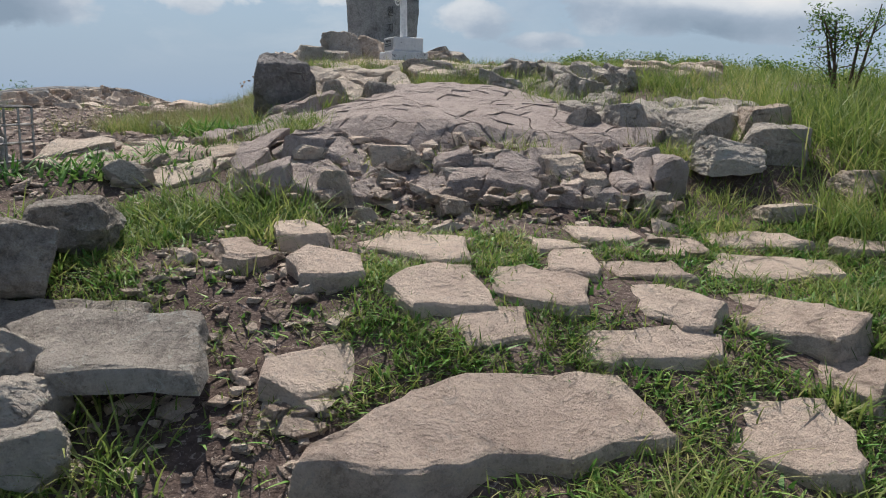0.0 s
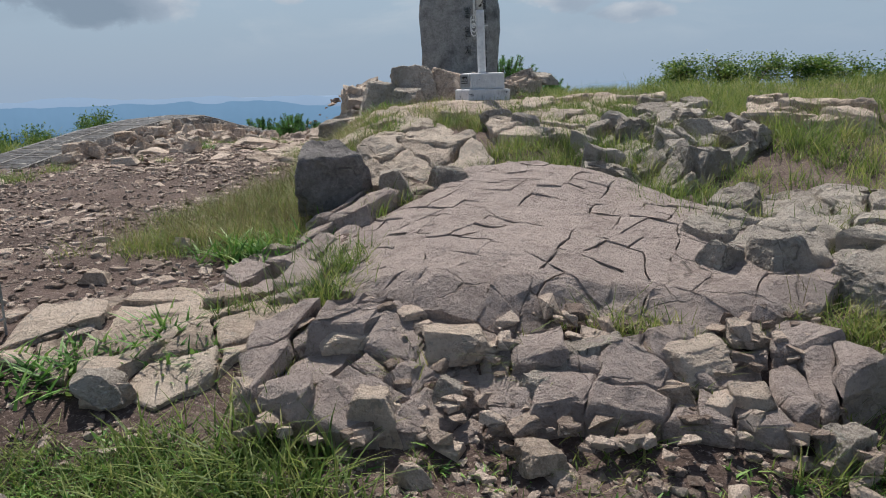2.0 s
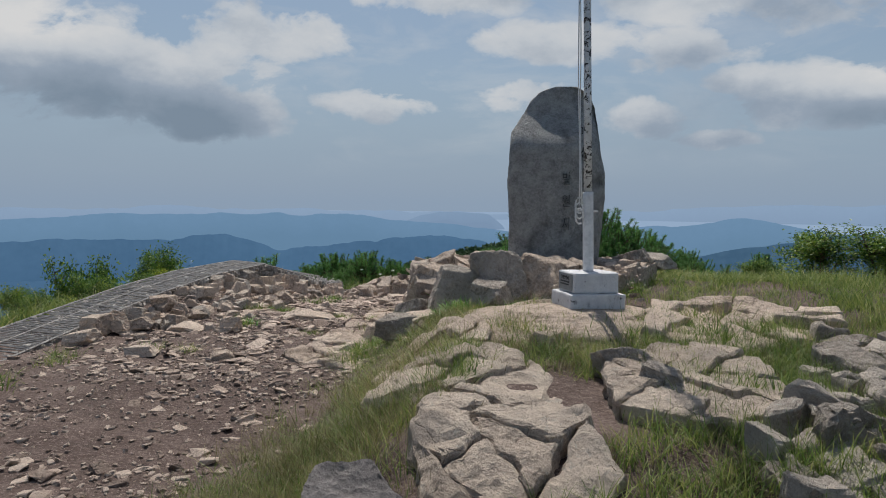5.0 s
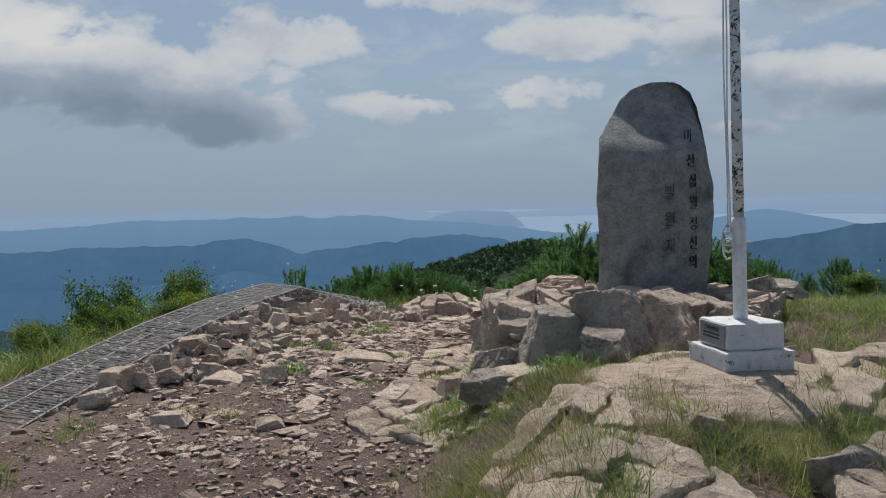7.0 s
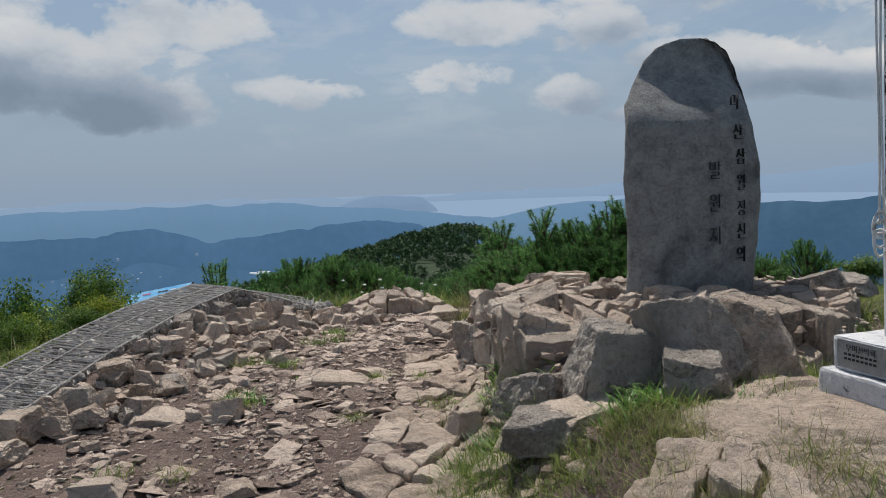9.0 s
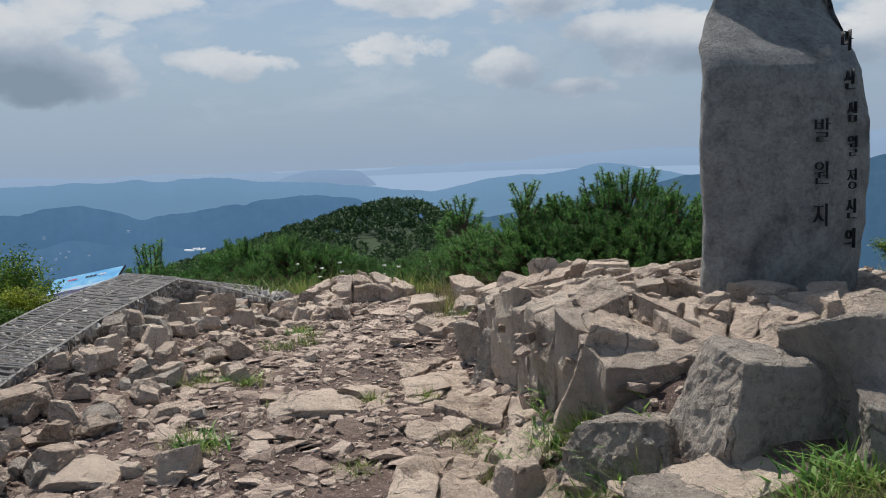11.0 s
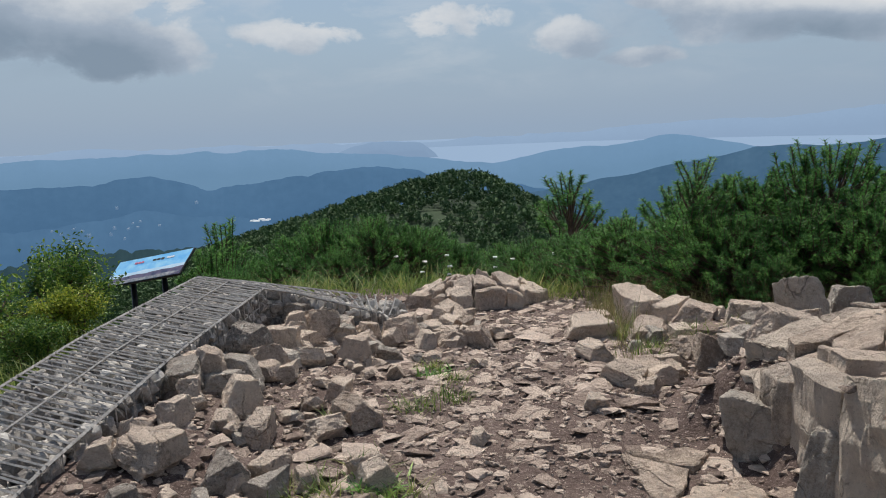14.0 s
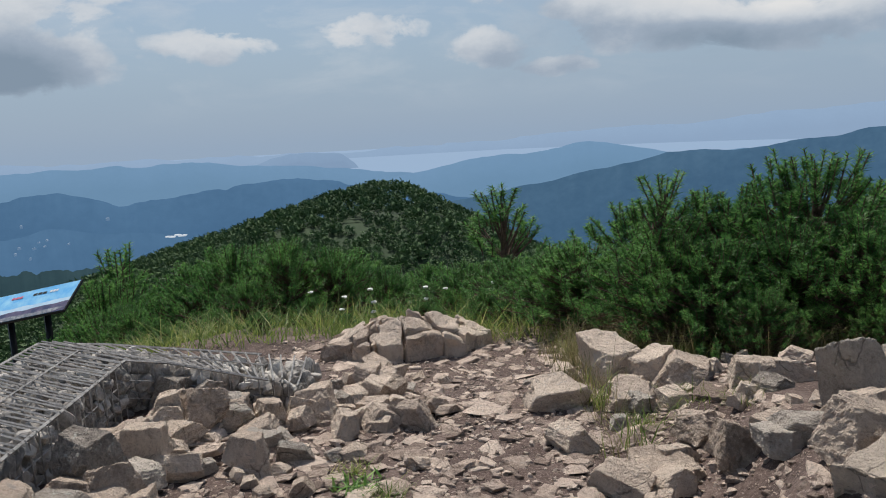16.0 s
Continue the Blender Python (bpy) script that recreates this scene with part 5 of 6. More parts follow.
for x, y, w, d, turn in ((0.13, 1.86, 0.94, 0.36, 14), (0.88, 1.87, 0.34, 0.34, -30), (1.13, 2.13, 0.34, 0.24, -42), (0.62, 2.20, 0.42, 0.17, 0), (0.16, 2.26, 0.31, 0.20, -8), (0.73, 2.38, 0.30, 0.20, -30), (0.32, 2.50, 0.36, 0.30, -18),
                         (1.04, 2.38, 0.48, 0.20, -40), (-0.01, 2.42, 0.30, 0.32, 12), (0.46, 2.72, 0.22, 0.26, -6), (0.73, 2.70, 0.33, 0.19, 0), (1.18, 2.79, 0.51, 0.20, 2), (-0.09, 2.80, 0.46, 0.26, -14),
                         (0.43, 2.89, 0.22, 0.14, 20), (0.64, 3.05, 0.28, 0.19, 8), (0.88, 2.95, 0.24, 0.16, 10), (1.24, 3.08, 0.36, 0.2, -4), (1.63, 2.98, 0.3, 0.14, 2)):
    flagstone(x, y, w, d, turn, 0.20 if w < 0.8 else 0.26, 0.022 if w < 0.8 else 0.055)
for x, y, w, d, turn in ((-0.40, 2.50, 0.24, 0.20, 4), (-0.52, 2.82, 0.18, 0.24, 24), (-0.30, 2.05, 0.36, 0.17, 38), (-0.68, 2.62, 0.18, 0.2, 30), (0.55, 1.32, 0.6, 0.35, 0), (-0.2, 1.1, 0.5, 0.35, 8), (0.2, 0.6, 0.7, 0.4, -5), (1.2, 1.5, 0.4, 0.3, 0), (1.95, 3.1, 0.36, 0.2, 0)):
    flagstone(x, y, w, d, turn, 0.22, 0.06 if w < 0.3 else 0.018)
# dry stone edge beside the steps
for x, y, w, d, lift, turn in ((-0.92, 2.02, 0.62, 0.25, 0.15, -2), (-1.14, 2.2, 0.5, 0.22, 0.05, 10)):
    big_slab = flagstone(x, y, w, d, turn, 0.06, lift, 7, rock_grey)
    tagged(big_slab, "thick grey lichened slab stacked beside the steps", "slab", "stacked slabs")


# ---- loose stones and gravel ----
def scatter(name, shapes, spots, material, label, category):
    """Many small pieces joined into one mesh: spots of (x, y, z, size x, y, z, turn, tilt)."""
    vs, fs, n = [], [], 0
    prep = []
    for me in shapes:
        co = np.array([v.co[:] for v in me.vertices])
        me.calc_loop_triangles()
        prep.append((co, np.array([t.vertices[:] for t in me.loop_triangles])))
    spots = np.asarray(spots)
    for i, (x, y, z, sx, sy, sz, turn, tilt) in enumerate(spots):
        co, tri = prep[i % len(prep)]
        c, s = math.cos(turn), math.sin(turn)
        p = co * (sx, sy, sz)
        q = np.stack([p[:, 0] * c - p[:, 1] * s, p[:, 0] * s + p[:, 1] * c, p[:, 2] + tilt * p[:, 0]], -1) + (x, y, z)
        vs.append(q)
        fs.append(tri + n)
        n += len(co)
    ob = new(name, np_mesh(name, np.concatenate(vs), np.concatenate(fs), material))
    return tagged(ob, label, category, kind="stuff")


CHIPS = [stone_mesh(300 + k, (1, 1, 1), 11, "chip", rubble_mat, 0, 0.5) for k in range(10)]
rng = np.random.default_rng(9)


def on_path(n, pick_area):
    out = []
    while len(out) < n:
        x, y = rng.uniform(-6, 2, 4000), rng.uniform(0.5, 19, 4000)
        w = pick_area(x, y)
        keep = rng.random(4000) < w
        out += list(zip(x[keep], y[keep]))
    return np.array(out[:n])


def path_weight(x, y):
    """Bare gravel: high on the path, low in grass and on rock."""
    edge = np.interp(y, EDGE_Y, EDGE_X)
    gx = np.interp(y, GAB_Y, GAB_X)
    w = step01((edge - 0.15 - x) / 0.3) * (x > gx + 0.05) * (y > 3.2)
    w = w * (0.35 + 0.65 * (fbm(x, y, 0.7, 3, 31) > -0.15))
    w = np.where((y > 16.2) & (x > -5.2) & (x < -2.6) & (y < 18.2), 0.6, w)
    w = np.where((y < 3.1) & (y > 1.2) & (x > -0.98) & (x < -0.28), 1.0, w)
    w = np.where((y > 2.9) & (y < 3.6) & (x > -0.8) & (x < 1.0), 0.8, w)
    w = np.where((y > 9.0) & (y < 16.5) & (x > edge - 0.3) & (x < edge + 0.25), 0.8, w)
    w = w * np.where((y > 3.6) & (y < 8.5), 0.75, 1.0)
    return w * np.where((x < -1.4) & (x > -2.4) & (y > 5.2) & (y < 8.3), 0.15, 1.0)


def stones(n, low, high, flat, lift):
    p = on_path(n, path_weight)
    s = low + (high - low) * rng.random(n) ** 2.2
    z = land(p[:, 0], p[:, 1])
    h = s * rng.uniform(flat * 0.7, flat * 1.3, n)
    return np.stack([p[:, 0], p[:, 1], z + h * lift, s, s * rng.uniform(0.55, 1, n), h, rng.uniform(0, 6.3, n), rng.uniform(-0.25, 0.25, n)], -1)


flats = stones(900, 0.12, 0.30, 0.20, 0.0)
flats = flats[flats[:, 1] > 9.0]
scatter("flat_stones", CHIPS, flats, rubble_mat, "flat pale stones bedded in the summit path", "stones")
scatter("rubble", CHIPS, stones(3300, 0.045, 0.15, 0.36, 0.05), rubble_mat, "flat beige stone chips strewn over the path", "stones")
scatter("gravel", CHIPS, stones(19000, 0.012, 0.055, 0.55, 0.15), rubble_mat, "fine beige gravel lying on reddish soil", "gravel")


def ledge_chips(n, seed):
    """Small broken stones in the crevices and on the treads of the outcrops."""
    r = np.random.default_rng(seed)
    out = []
    for x0, x1, y0, y1, top, share in ((-2.6, 0.0, 9.7, 13.2, crag_top, 0.6), (-0.9, 1.0, 3.25, 3.95, lambda x, y: float(land(x, y)) + 0.03, 0.4)):
        for _ in range(int(n * share)):
            x, y = r.uniform(x0, x1), r.uniform(y0, y1)
            a = 0.02 + 0.10 * r.random() ** 2
            out.append((x, y, top(x, y) + 0.03, a, a * r.uniform(0.6, 1), a * r.uniform(0.35, 0.7), r.uniform(0, 6.3), r.uniform(-0.3, 0.3)))
    return out


scatter("rubble", CHIPS, ledge_chips(700, 15), rubble_mat, "broken beige stone chips lying on the crag", "stones")


# ---- grass ----
def blades(x, y, length, lean, width, droop, seed, zoff=0.0):
    """Bent grass blades as thin strips; every argument an array over the blades."""
    r = np.random.default_rng(seed)
    n = len(x)
    z = land(x, y) - 0.01 + zoff
    az = r.uniform(0, 2 * np.pi, n)
    out = np.stack([np.cos(az), np.sin(az)], -1)
    side = np.stack([-out[:, 1], out[:, 0]], -1)
    twist = r.uniform(-0.8, 0.8, n)
    side = side * np.cos(twist)[:, None] + out * np.sin(twist)[:, None]
    verts = np.zeros((n, 7, 3))
    for k, s in enumerate((0.0, 0.38, 0.72, 1.0)):
        reach = length * (lean * s + droop * s * s)
        up = length * s * np.sqrt(np.clip(1 - (lean * 0.8) ** 2, 0.1, 1)) * (1 - 0.45 * droop * s)
        c = np.stack([x + out[:, 0] * reach, y + out[:, 1] * reach, z + up], -1)
        w = width * (1 - s) ** 0.7 * 0.5
        if k < 3:
            verts[:, 2 * k, :] = c
            verts[:, 2 * k + 1, :] = c
            verts[:, 2 * k, :2] += side * w[:, None]
            verts[:, 2 * k + 1, :2] -= side * w[:, None]
        else:
            verts[:, 6, :] = c
    tri = np.array([(0, 1, 3), (0, 3, 2), (2, 3, 5), (2, 5, 4), (4, 5, 6)])
    faces = (np.arange(n)[:, None, None] * 7 + tri[None]).reshape(-1, 3)
    return verts.reshape(-1, 3), faces


def grass_field(label, material, tufts, per, spread, length, seed, width=0.005, lean=0.35, droop=0.35, name="grass"):
    """Tufts (x, y, size) of grass, joined."""
    r = np.random.default_rng(seed)
    t = np.repeat(np.asarray(tufts), per, axis=0)
    n = len(t)
    x, y = t[:, 0] + r.normal(0, spread, n) * t[:, 2], t[:, 1] + r.normal(0, spread, n) * t[:, 2]
    L = length * t[:, 2] * r.uniform(0.45, 1.15, n)
    v, f = blades(x, y, L, r.uniform(0.05, lean * 2, n), width * r.uniform(0.6, 1.3, n), r.uniform(0, droop * 2, n), seed + 1)
    ob = new(name, np_mesh(name, v, f, material))
    return tagged(ob, label, "grass", kind="stuff")


def spots_in(n, box, weight, seed, low=0.6, high=1.3):
    r = np.random.default_rng(seed)
    out = []
    while len(out) < n:
        x, y = r.uniform(box[0], box[1], 3000), r.uniform(box[2], box[3], 3000)
        keep = r.random(3000) < weight(x, y)
        out += [(a, b_, r.uniform(low, high)) for a, b_ in zip(x[keep], y[keep])]
    return np.array(out[:n])


patch = lambda sc, cut, sd: (lambda x, y: np.clip((fbm(x, y, sc, 3, sd) - cut) * 4, 0, 1))
def off_steps(x, y):
    """0 on the stone steps, 1 beside them."""
    free = np.ones_like(x)
    for sx, sy, w, d, turn in STEPS:
        u, v = (x - sx) * math.cos(turn) + (y - sy) * math.sin(turn), (y - sy) * math.cos(turn) - (x - sx) * math.sin(turn)
        free = np.where((u / (w * 0.46)) ** 2 + (v / (d * 0.46)) ** 2 < 1, 0, free)
    return free


# short turf between the steps
turf = lambda x, y: off_steps(x, y) * patch(1.6, -0.45, 51)(x, y) * (1 - 0.88 * ((x > -0.95 + 0.1 * np.sin(y * 9)) & (x < -0.3) & (y > 1.5) & (y < 3.0))) * (1 - 0.9 * ((y > 3.0) & (y < 3.5) & (x > -0.6) & (x < 0.9)))
grass_field("short green turf between the stone steps", grass_mat, spots_in(4600, (-1.6, 2.2, 0.9, 3.3), turf, 1), 10, 0.035, 0.07, 2, 0.006, 0.5, 0.5)
grass_field("low green herbs creeping between the stone steps", forb_mat, spots_in(3200, (-1.5, 2.0, 0.9, 3.3), turf, 3), 8, 0.03, 0.045, 4, 0.016, 0.6, 0.6, "herbs")
grass_field("long green grass tufts beside the steps", grass_mat, [(-0.85, 1.85, 1.2), (-0.75, 1.7, 1.0), (-0.95, 1.65, 0.9), (0.45, 1.5, 0.9), (0.62, 1.62, 1.1), (0.95, 1.58, 1.0), (-0.75, 3.2, 1.4), (-0.62, 3.12, 1.3), (-0.9, 3.1, 1.3), (-0.5, 3.02, 1.0), (-1.0, 2.95, 1.1), (-1.1, 3.3, 1.0),
                                                                   (-0.7, 2.9, 1.0), (-0.85, 3.3, 1.4), (0.32, 3.4, 0.7), (1.05, 2.0, 0.8), (1.3, 2.3, 1.0), (-1.55, 2.95, 1.1), (-1.7, 2.7, 1.2)], 75, 0.06, 0.16, 5, 0.009, 0.45, 0.45)
# bank of longer grass beside the dark boulder
bank = lambda x, y: np.exp(-((x + 1.75 - 0.05 * (y - 6.5)) / 0.36) ** 2) * ((y > 5.0) & (y < 8.5))
grass_field("grey-green bank of soft long grass beside the path", grass_mat, spots_in(620, (-2.6, -1.0, 5.0, 8.5), bank, 7), 18, 0.05, 0.17, 8, 0.0042, 0.4, 0.45)
grass_field("dry straw-coloured grass on the bank", dry_mat, spots_in(620, (-2.6, -1.0, 5.2, 8.4), bank, 9), 22, 0.05, 0.20, 10, 0.003, 0.35, 0.4)
grass_field("green grass tufts rooted in the broken ledge", grass_mat, spots_in(46, (-1.2, 1.15, 3.2, 3.95), lambda x, y: patch(2.5, 0.0, 85)(x, y), 67, 0.6, 1.3), 40, 0.035, 0.13, 68, 0.006, 0.45, 0.45)
grass_field("yellow-green grass tufts round the cracked slab", grass_mat, [(0.28, 3.86, 0.8), (-0.8, 5.2, 0.9), (-0.72, 5.45, 1.0), (-0.92, 4.75, 0.8), (0.55, 5.4, 1.2), (0.72, 5.05, 1.5), (0.85, 4.8, 1.4), (0.35, 5.8, 1.0), (-0.5, 5.95, 1.0), (-0.3, 6.1, 0.9), (0.2, 6.4, 1.1), (0.1, 6.7, 1.2), (-0.1, 6.9, 1.0)], 60, 0.05, 0.17, 69, 0.006, 0.4, 0.45)
# tufts among the rocks of the spine
among = lambda x, y: patch(1.3, 0.02, 53)(x, y) * (1 - 0.97 * ((x > -0.75) & (x < 0.75) & (y < 5.9))) * ((x > -1.3) | (y > 6.5)) * (1 - 0.8 * ((y > 9.5)))
grass_field("green and yellowing grass tufts among the rocks", grass_mat, spots_in(420, (-1.4, 2.2, 4.0, 9.8), among, 11), 42, 0.055, 0.17, 12, 0.006, 0.35, 0.4)
grass_field("dry grass tufts among the rocks", dry_mat, spots_in(180, (-1.4, 2.2, 4.0, 9.8), among, 13), 30, 0.05, 0.17, 14, 0.004, 0.4, 0.45)
mat_front = lambda x, y: np.exp(-((x + 0.35) / 0.55) ** 2 - ((y - 7.95) / 0.28) ** 2) + np.exp(-((x - 0.9) / 0.5) ** 2 - ((y - 8.0) / 0.5) ** 2)
grass_field("matted yellow-green grass before the plinth rock", grass_mat, spots_in(260, (-1.4, 1.8, 7.0, 9.2), mat_front, 15), 40, 0.06, 0.15, 16, 0.005, 0.5, 0.5)
grass_field("matted straw before the plinth rock", dry_mat, spots_in(160, (-1.4, 1.8, 7.0, 9.2), mat_front, 17), 30, 0.06, 0.14, 18, 0.004, 0.5, 0.5)
verge = lambda x, y: patch(1.4, -0.1, 81)(x, y) * np.exp(-((x + 1.55) / 0.55) ** 2)
grass_field("soft green and straw grass on the edge of the path", grass_mat, spots_in(130, (-2.5, -0.7, 7.2, 9.2), verge, 61), 42, 0.06, 0.10, 62, 0.005, 0.5, 0.5)
grass_field("dry straw grass on the edge of the path", dry_mat, spots_in(130, (-2.5, -0.7, 7.0, 9.2), verge, 63), 36, 0.06, 0.11, 64, 0.003, 0.45, 0.5)
crevice = lambda x, y: patch(2.2, 0.05, 83)(x, y)
grass_field("green grass rooted in the crevices below the crag", grass_mat, spots_in(90, (-2.5, -0.6, 9.2, 10.5), crevice, 65, 0.6, 1.3), 46, 0.04, 0.17, 66, 0.006, 0.4, 0.45)
# meadow beyond the rocks
meadow = lambda x, y: step01((x - 1.15 - 0.25 * (y < 8) - 0.25 * fbm(x, y, 0.8, 2, 3)) / 0.5) * (0.35 + 0.65 * (fbm(x, y, 0.9, 3, 57) > -0.2))
grass_field("tall green summer grass beyond the rocks", grass_mat, spots_in(1100, (1.0, 5.5, 1.8, 15.0), meadow, 19, 0.5, 1.5), 34, 0.075, 0.19, 20, 0.007, 0.3, 0.4)
grass_field("tall green grass beside the steps", grass_mat, spots_in(330, (1.5, 3.4, 2.6, 5.5), lambda x, y: step01((x - 1.75) / 0.5), 21, 0.6, 1.5), 40, 0.075, 0.27, 22, 0.009, 0.28, 0.4)
grass_field("green grass round the rocks above the steps", grass_mat, spots_in(200, (0.95, 2.0, 3.1, 4.9), lambda x, y: 0.3 + 0.7 * (fbm(x, y, 2.2, 2, 71) > -0.1), 45, 0.5, 1.1), 34, 0.06, 0.13, 46, 0.006, 0.4, 0.45)
grass_field("yellow-green grass behind the flagpole rock", grass_mat, spots_in(330, (-0.3, 2.0, 9.7, 13.5), lambda x, y: 0.35 + 0.65 * (fbm(x, y, 1.2, 2, 73) > -0.1), 47, 0.6, 1.2), 34, 0.07, 0.17, 48, 0.006, 0.4, 0.45)
grass_field("grass tufts between the grey rocks", grass_mat, spots_in(150, (0.2, 1.9, 4.6, 8.2), lambda x, y: 0.2 + 0.8 * (fbm(x, y, 2.0, 2, 75) > 0.0), 49, 0.6, 1.2), 44, 0.05, 0.20, 50, 0.006, 0.35, 0.4)
# small tufts on the path
grass_field("small green tufts growing in the gravel", grass_mat, [(-4.3, 11.0, 1.0), (-4.2, 10.9, 0.8), (-4.45, 9.5, 0.9), (-4.1, 9.55, 0.7), (-3.3, 10.6, 0.7), (-4.75, 12.3, 1.0), (-4.6, 12.6, 0.9), (-4.35, 12.35, 0.8), (-4.9, 13.3, 0.8), (-4.5, 13.6, 1.0), (-4.3, 13.8, 0.9), (-4.35, 14.3, 0.8), (-4.55, 14.6, 0.7),
                                                                    (-3.4, 11.75, 0.7), (-3.95, 11.7, 0.6), (-3.05, 11.85, 0.6), (-2.75, 10.9, 0.9), (-2.6, 10.4, 0.9), (-2.35, 9.8, 1.1), (-2.15, 9.5, 1.1), (-2.2, 10.2, 1.0), (-2.4, 9.2, 1.0), (-5.0, 8.9, 1.0), (-5.1, 9.2, 1.0), (-5.0, 8.2, 1.2), (-4.8, 8.0, 1.2),
                                                                    (-1.5, 9.2, 1.1), (-1.3, 9.15, 1.0), (-1.1, 9.35, 0.9), (-1.9, 9.1, 1.0), (-2.9, 15.2, 0.9), (-2.6, 15.5, 1.1), (-2.3, 15.2, 1.0), (-2.25, 13.9, 0.9)], 80, 0.075, 0.15, 23, 0.007, 0.45, 0.45)
grass_field("small herbs on the gravel path", forb_mat, [(-4.25, 10.95, 1.2), (-2.3, 9.75, 1.3), (-2.2, 10.1, 1.3), (-1.35, 3.9, 1.3), (-1.55, 3.75, 1.3), (-1.7, 3.6, 1.4), (-1.2, 3.7, 1.0), (-2.0, 3.5, 1.4), (-1.15, 5.0, 1.2), (-1.45, 5.2, 1.9), (-1.5, 5.05, 1.8), (-1.38, 5.05, 1.6), (-2.45, 10.7, 1.4), (-2.35, 10.45, 1.3), (-2.3, 10.95, 1.1), (-2.15, 10.0, 1.5), (-1.0, 9.15, 1.5), (-1.9, 10.9, 1.0), (-1.6, 9.3, 1.4), (-1.45, 9.3, 1.4), (-4.5, 12.4, 1.0), (-4.5, 14.4, 1.0)], 90, 0.06, 0.09, 25, 0.020, 0.5, 0.5, "herbs")
# edge of the summit and the slopes outside
rim = lambda x, y: step01((y - 16.4 - 0.9 * fbm(x, y, 0.7, 2, 61) + 0.4 * (x < -3) * 4.5) / 0.6) * ((x > -3.2) | (y > 18.4)) * 0.9
grass_field("tall grass along the summit edge", grass_mat, spots_in(420, (-5.5, 3.0, 13.5, 20.0), rim, 27, 0.6, 1.2), 30, 0.075, 0.26, 28, 0.008, 0.3, 0.4)
grass_field("dry grass stalks along the summit edge", dry_mat, spots_in(150, (-3.2, 0.0, 14.6, 18.0), rim, 29, 0.7, 1.5), 22, 0.06, 0.38, 30, 0.005, 0.2, 0.3)
slope = lambda x, y: step01((np.interp(y, GAB_Y, GAB_X) - GAB_W - 0.15 - x) / 0.3) * np.exp(-np.maximum(-9.5 - x, 0) / 5)
grass_field("green grass slope outside the gabion wall", grass_mat, spots_in(1700, (-17, -6.0, 6.0, 30.0), slope, 31, 0.8, 1.5), 22, 0.13, 0.30, 32, 0.013, 0.35, 0.4)
back_slope = lambda x, y: (y > 18.6) * np.exp(-np.maximum(y - 20, 0) / 7)
grass_field("rank grass below the summit", grass_mat, spots_in(700, (-12, 6, 18, 32.0), back_slope, 33, 0.8, 1.6), 22, 0.14, 0.34, 34, 0.014, 0.35, 0.4)


# ---- pines and shrubs ----
def pine(seed, high, wide, shoots, label_mesh="crown"):
    """A young bushy pine: trunk, limbs, and a crown of upright needle shoots. Returns trunk and crown meshes."""
    r = random.Random(seed)
    nv, nf = [], []
    tv, tf = [], []

    def limb(a, b_, ra, rb):
        d = (b_ - a).normalized()
        u = d.cross(Vector((0.3, 0.9, 0.1))).normalized()
        v = d.cross(u)
        o = len(tv)
        for p, q in ((a, ra), (b_, rb)):
            for k in range(5):
                tv.append(p + u * q * math.cos(k * 1.2566) + v * q * math.sin(k * 1.2566))
        for k in range(5):
            tf.append((o + k, o + (k + 1) % 5, o + 5 + (k + 1) % 5, o + 5 + k))

    top = Vector((r.uniform(-0.1, 0.1), r.uniform(-0.1, 0.1), high * 0.86))
    limb(Vector((0, 0, -0.25)), top * 0.5, 0.05 * high / 1.6, 0.032)
    limb(top * 0.5, top, 0.032, 0.012)
    for k in range(shoots):
        u = (k + r.random()) / shoots
        h0 = high * (0.10 + 0.72 * u)
        reach = wide * 0.5 * (1 - u) ** 0.5 * r.uniform(0.35, 1.05)
        az = r.uniform(0, math.tau)
        a = top * (h0 / high * 0.9)
        tip = Vector((a.x + math.cos(az) * reach, a.y + math.sin(az) * reach, h0 + reach * r.uniform(0.15, 0.5)))
        if k % 2 == 0:
            limb(a, tip, 0.013, 0.006)
        leader = u > 0.9 or r.random() < 0.10
        long = r.uniform(0.22, 0.36) if leader else r.uniform(0.12, 0.22)
        out_ = r.uniform(0.1, 0.35) if leader else r.uniform(0.3, 1.3) * (1 - 0.5 * u)
        turn = az + r.gauss(0, 0.5)
        d = Vector((math.cos(turn) * out_, math.sin(turn) * out_, 1)).normalized()
        limb(tip - d * 0.05, tip + d * long, 0.006, 0.004)
        e1 = d.cross(Vector((0.2, 0.97, 0.1))).normalized()
        e2 = d.cross(e1)
        for j in range(84):
            s = r.random() ** 0.8
            root = tip + d * long * (s * 1.05 - 0.08)
            aa = r.uniform(0, math.tau)
            side = e1 * math.cos(aa) + e2 * math.sin(aa)
            nd_ = (side * r.uniform(0.6, 1.0) + d * r.uniform(0.35, 0.9)).normalized()
            ln_ = r.uniform(0.055, 0.10) * (1 - 0.35 * s)
            w = nd_.cross(Vector((r.uniform(-1, 1), r.uniform(-1, 1), r.uniform(-1, 1)))).normalized() * 0.0042
            o = len(nv)
            nv.extend((root - w, root + w, root + nd_ * ln_))
            nf.append((o, o + 1, o + 2))
    return mesh_of("trunk", tv, tf, bark), np_mesh("crown", np.array([v[:] for v in nv]), np.array(nf), needle_mat)


PINES = [pine(500 + k, 1.7, 1.9, 330) for k in range(4)] + [pine(520, 1.9, 0.9, 90)]


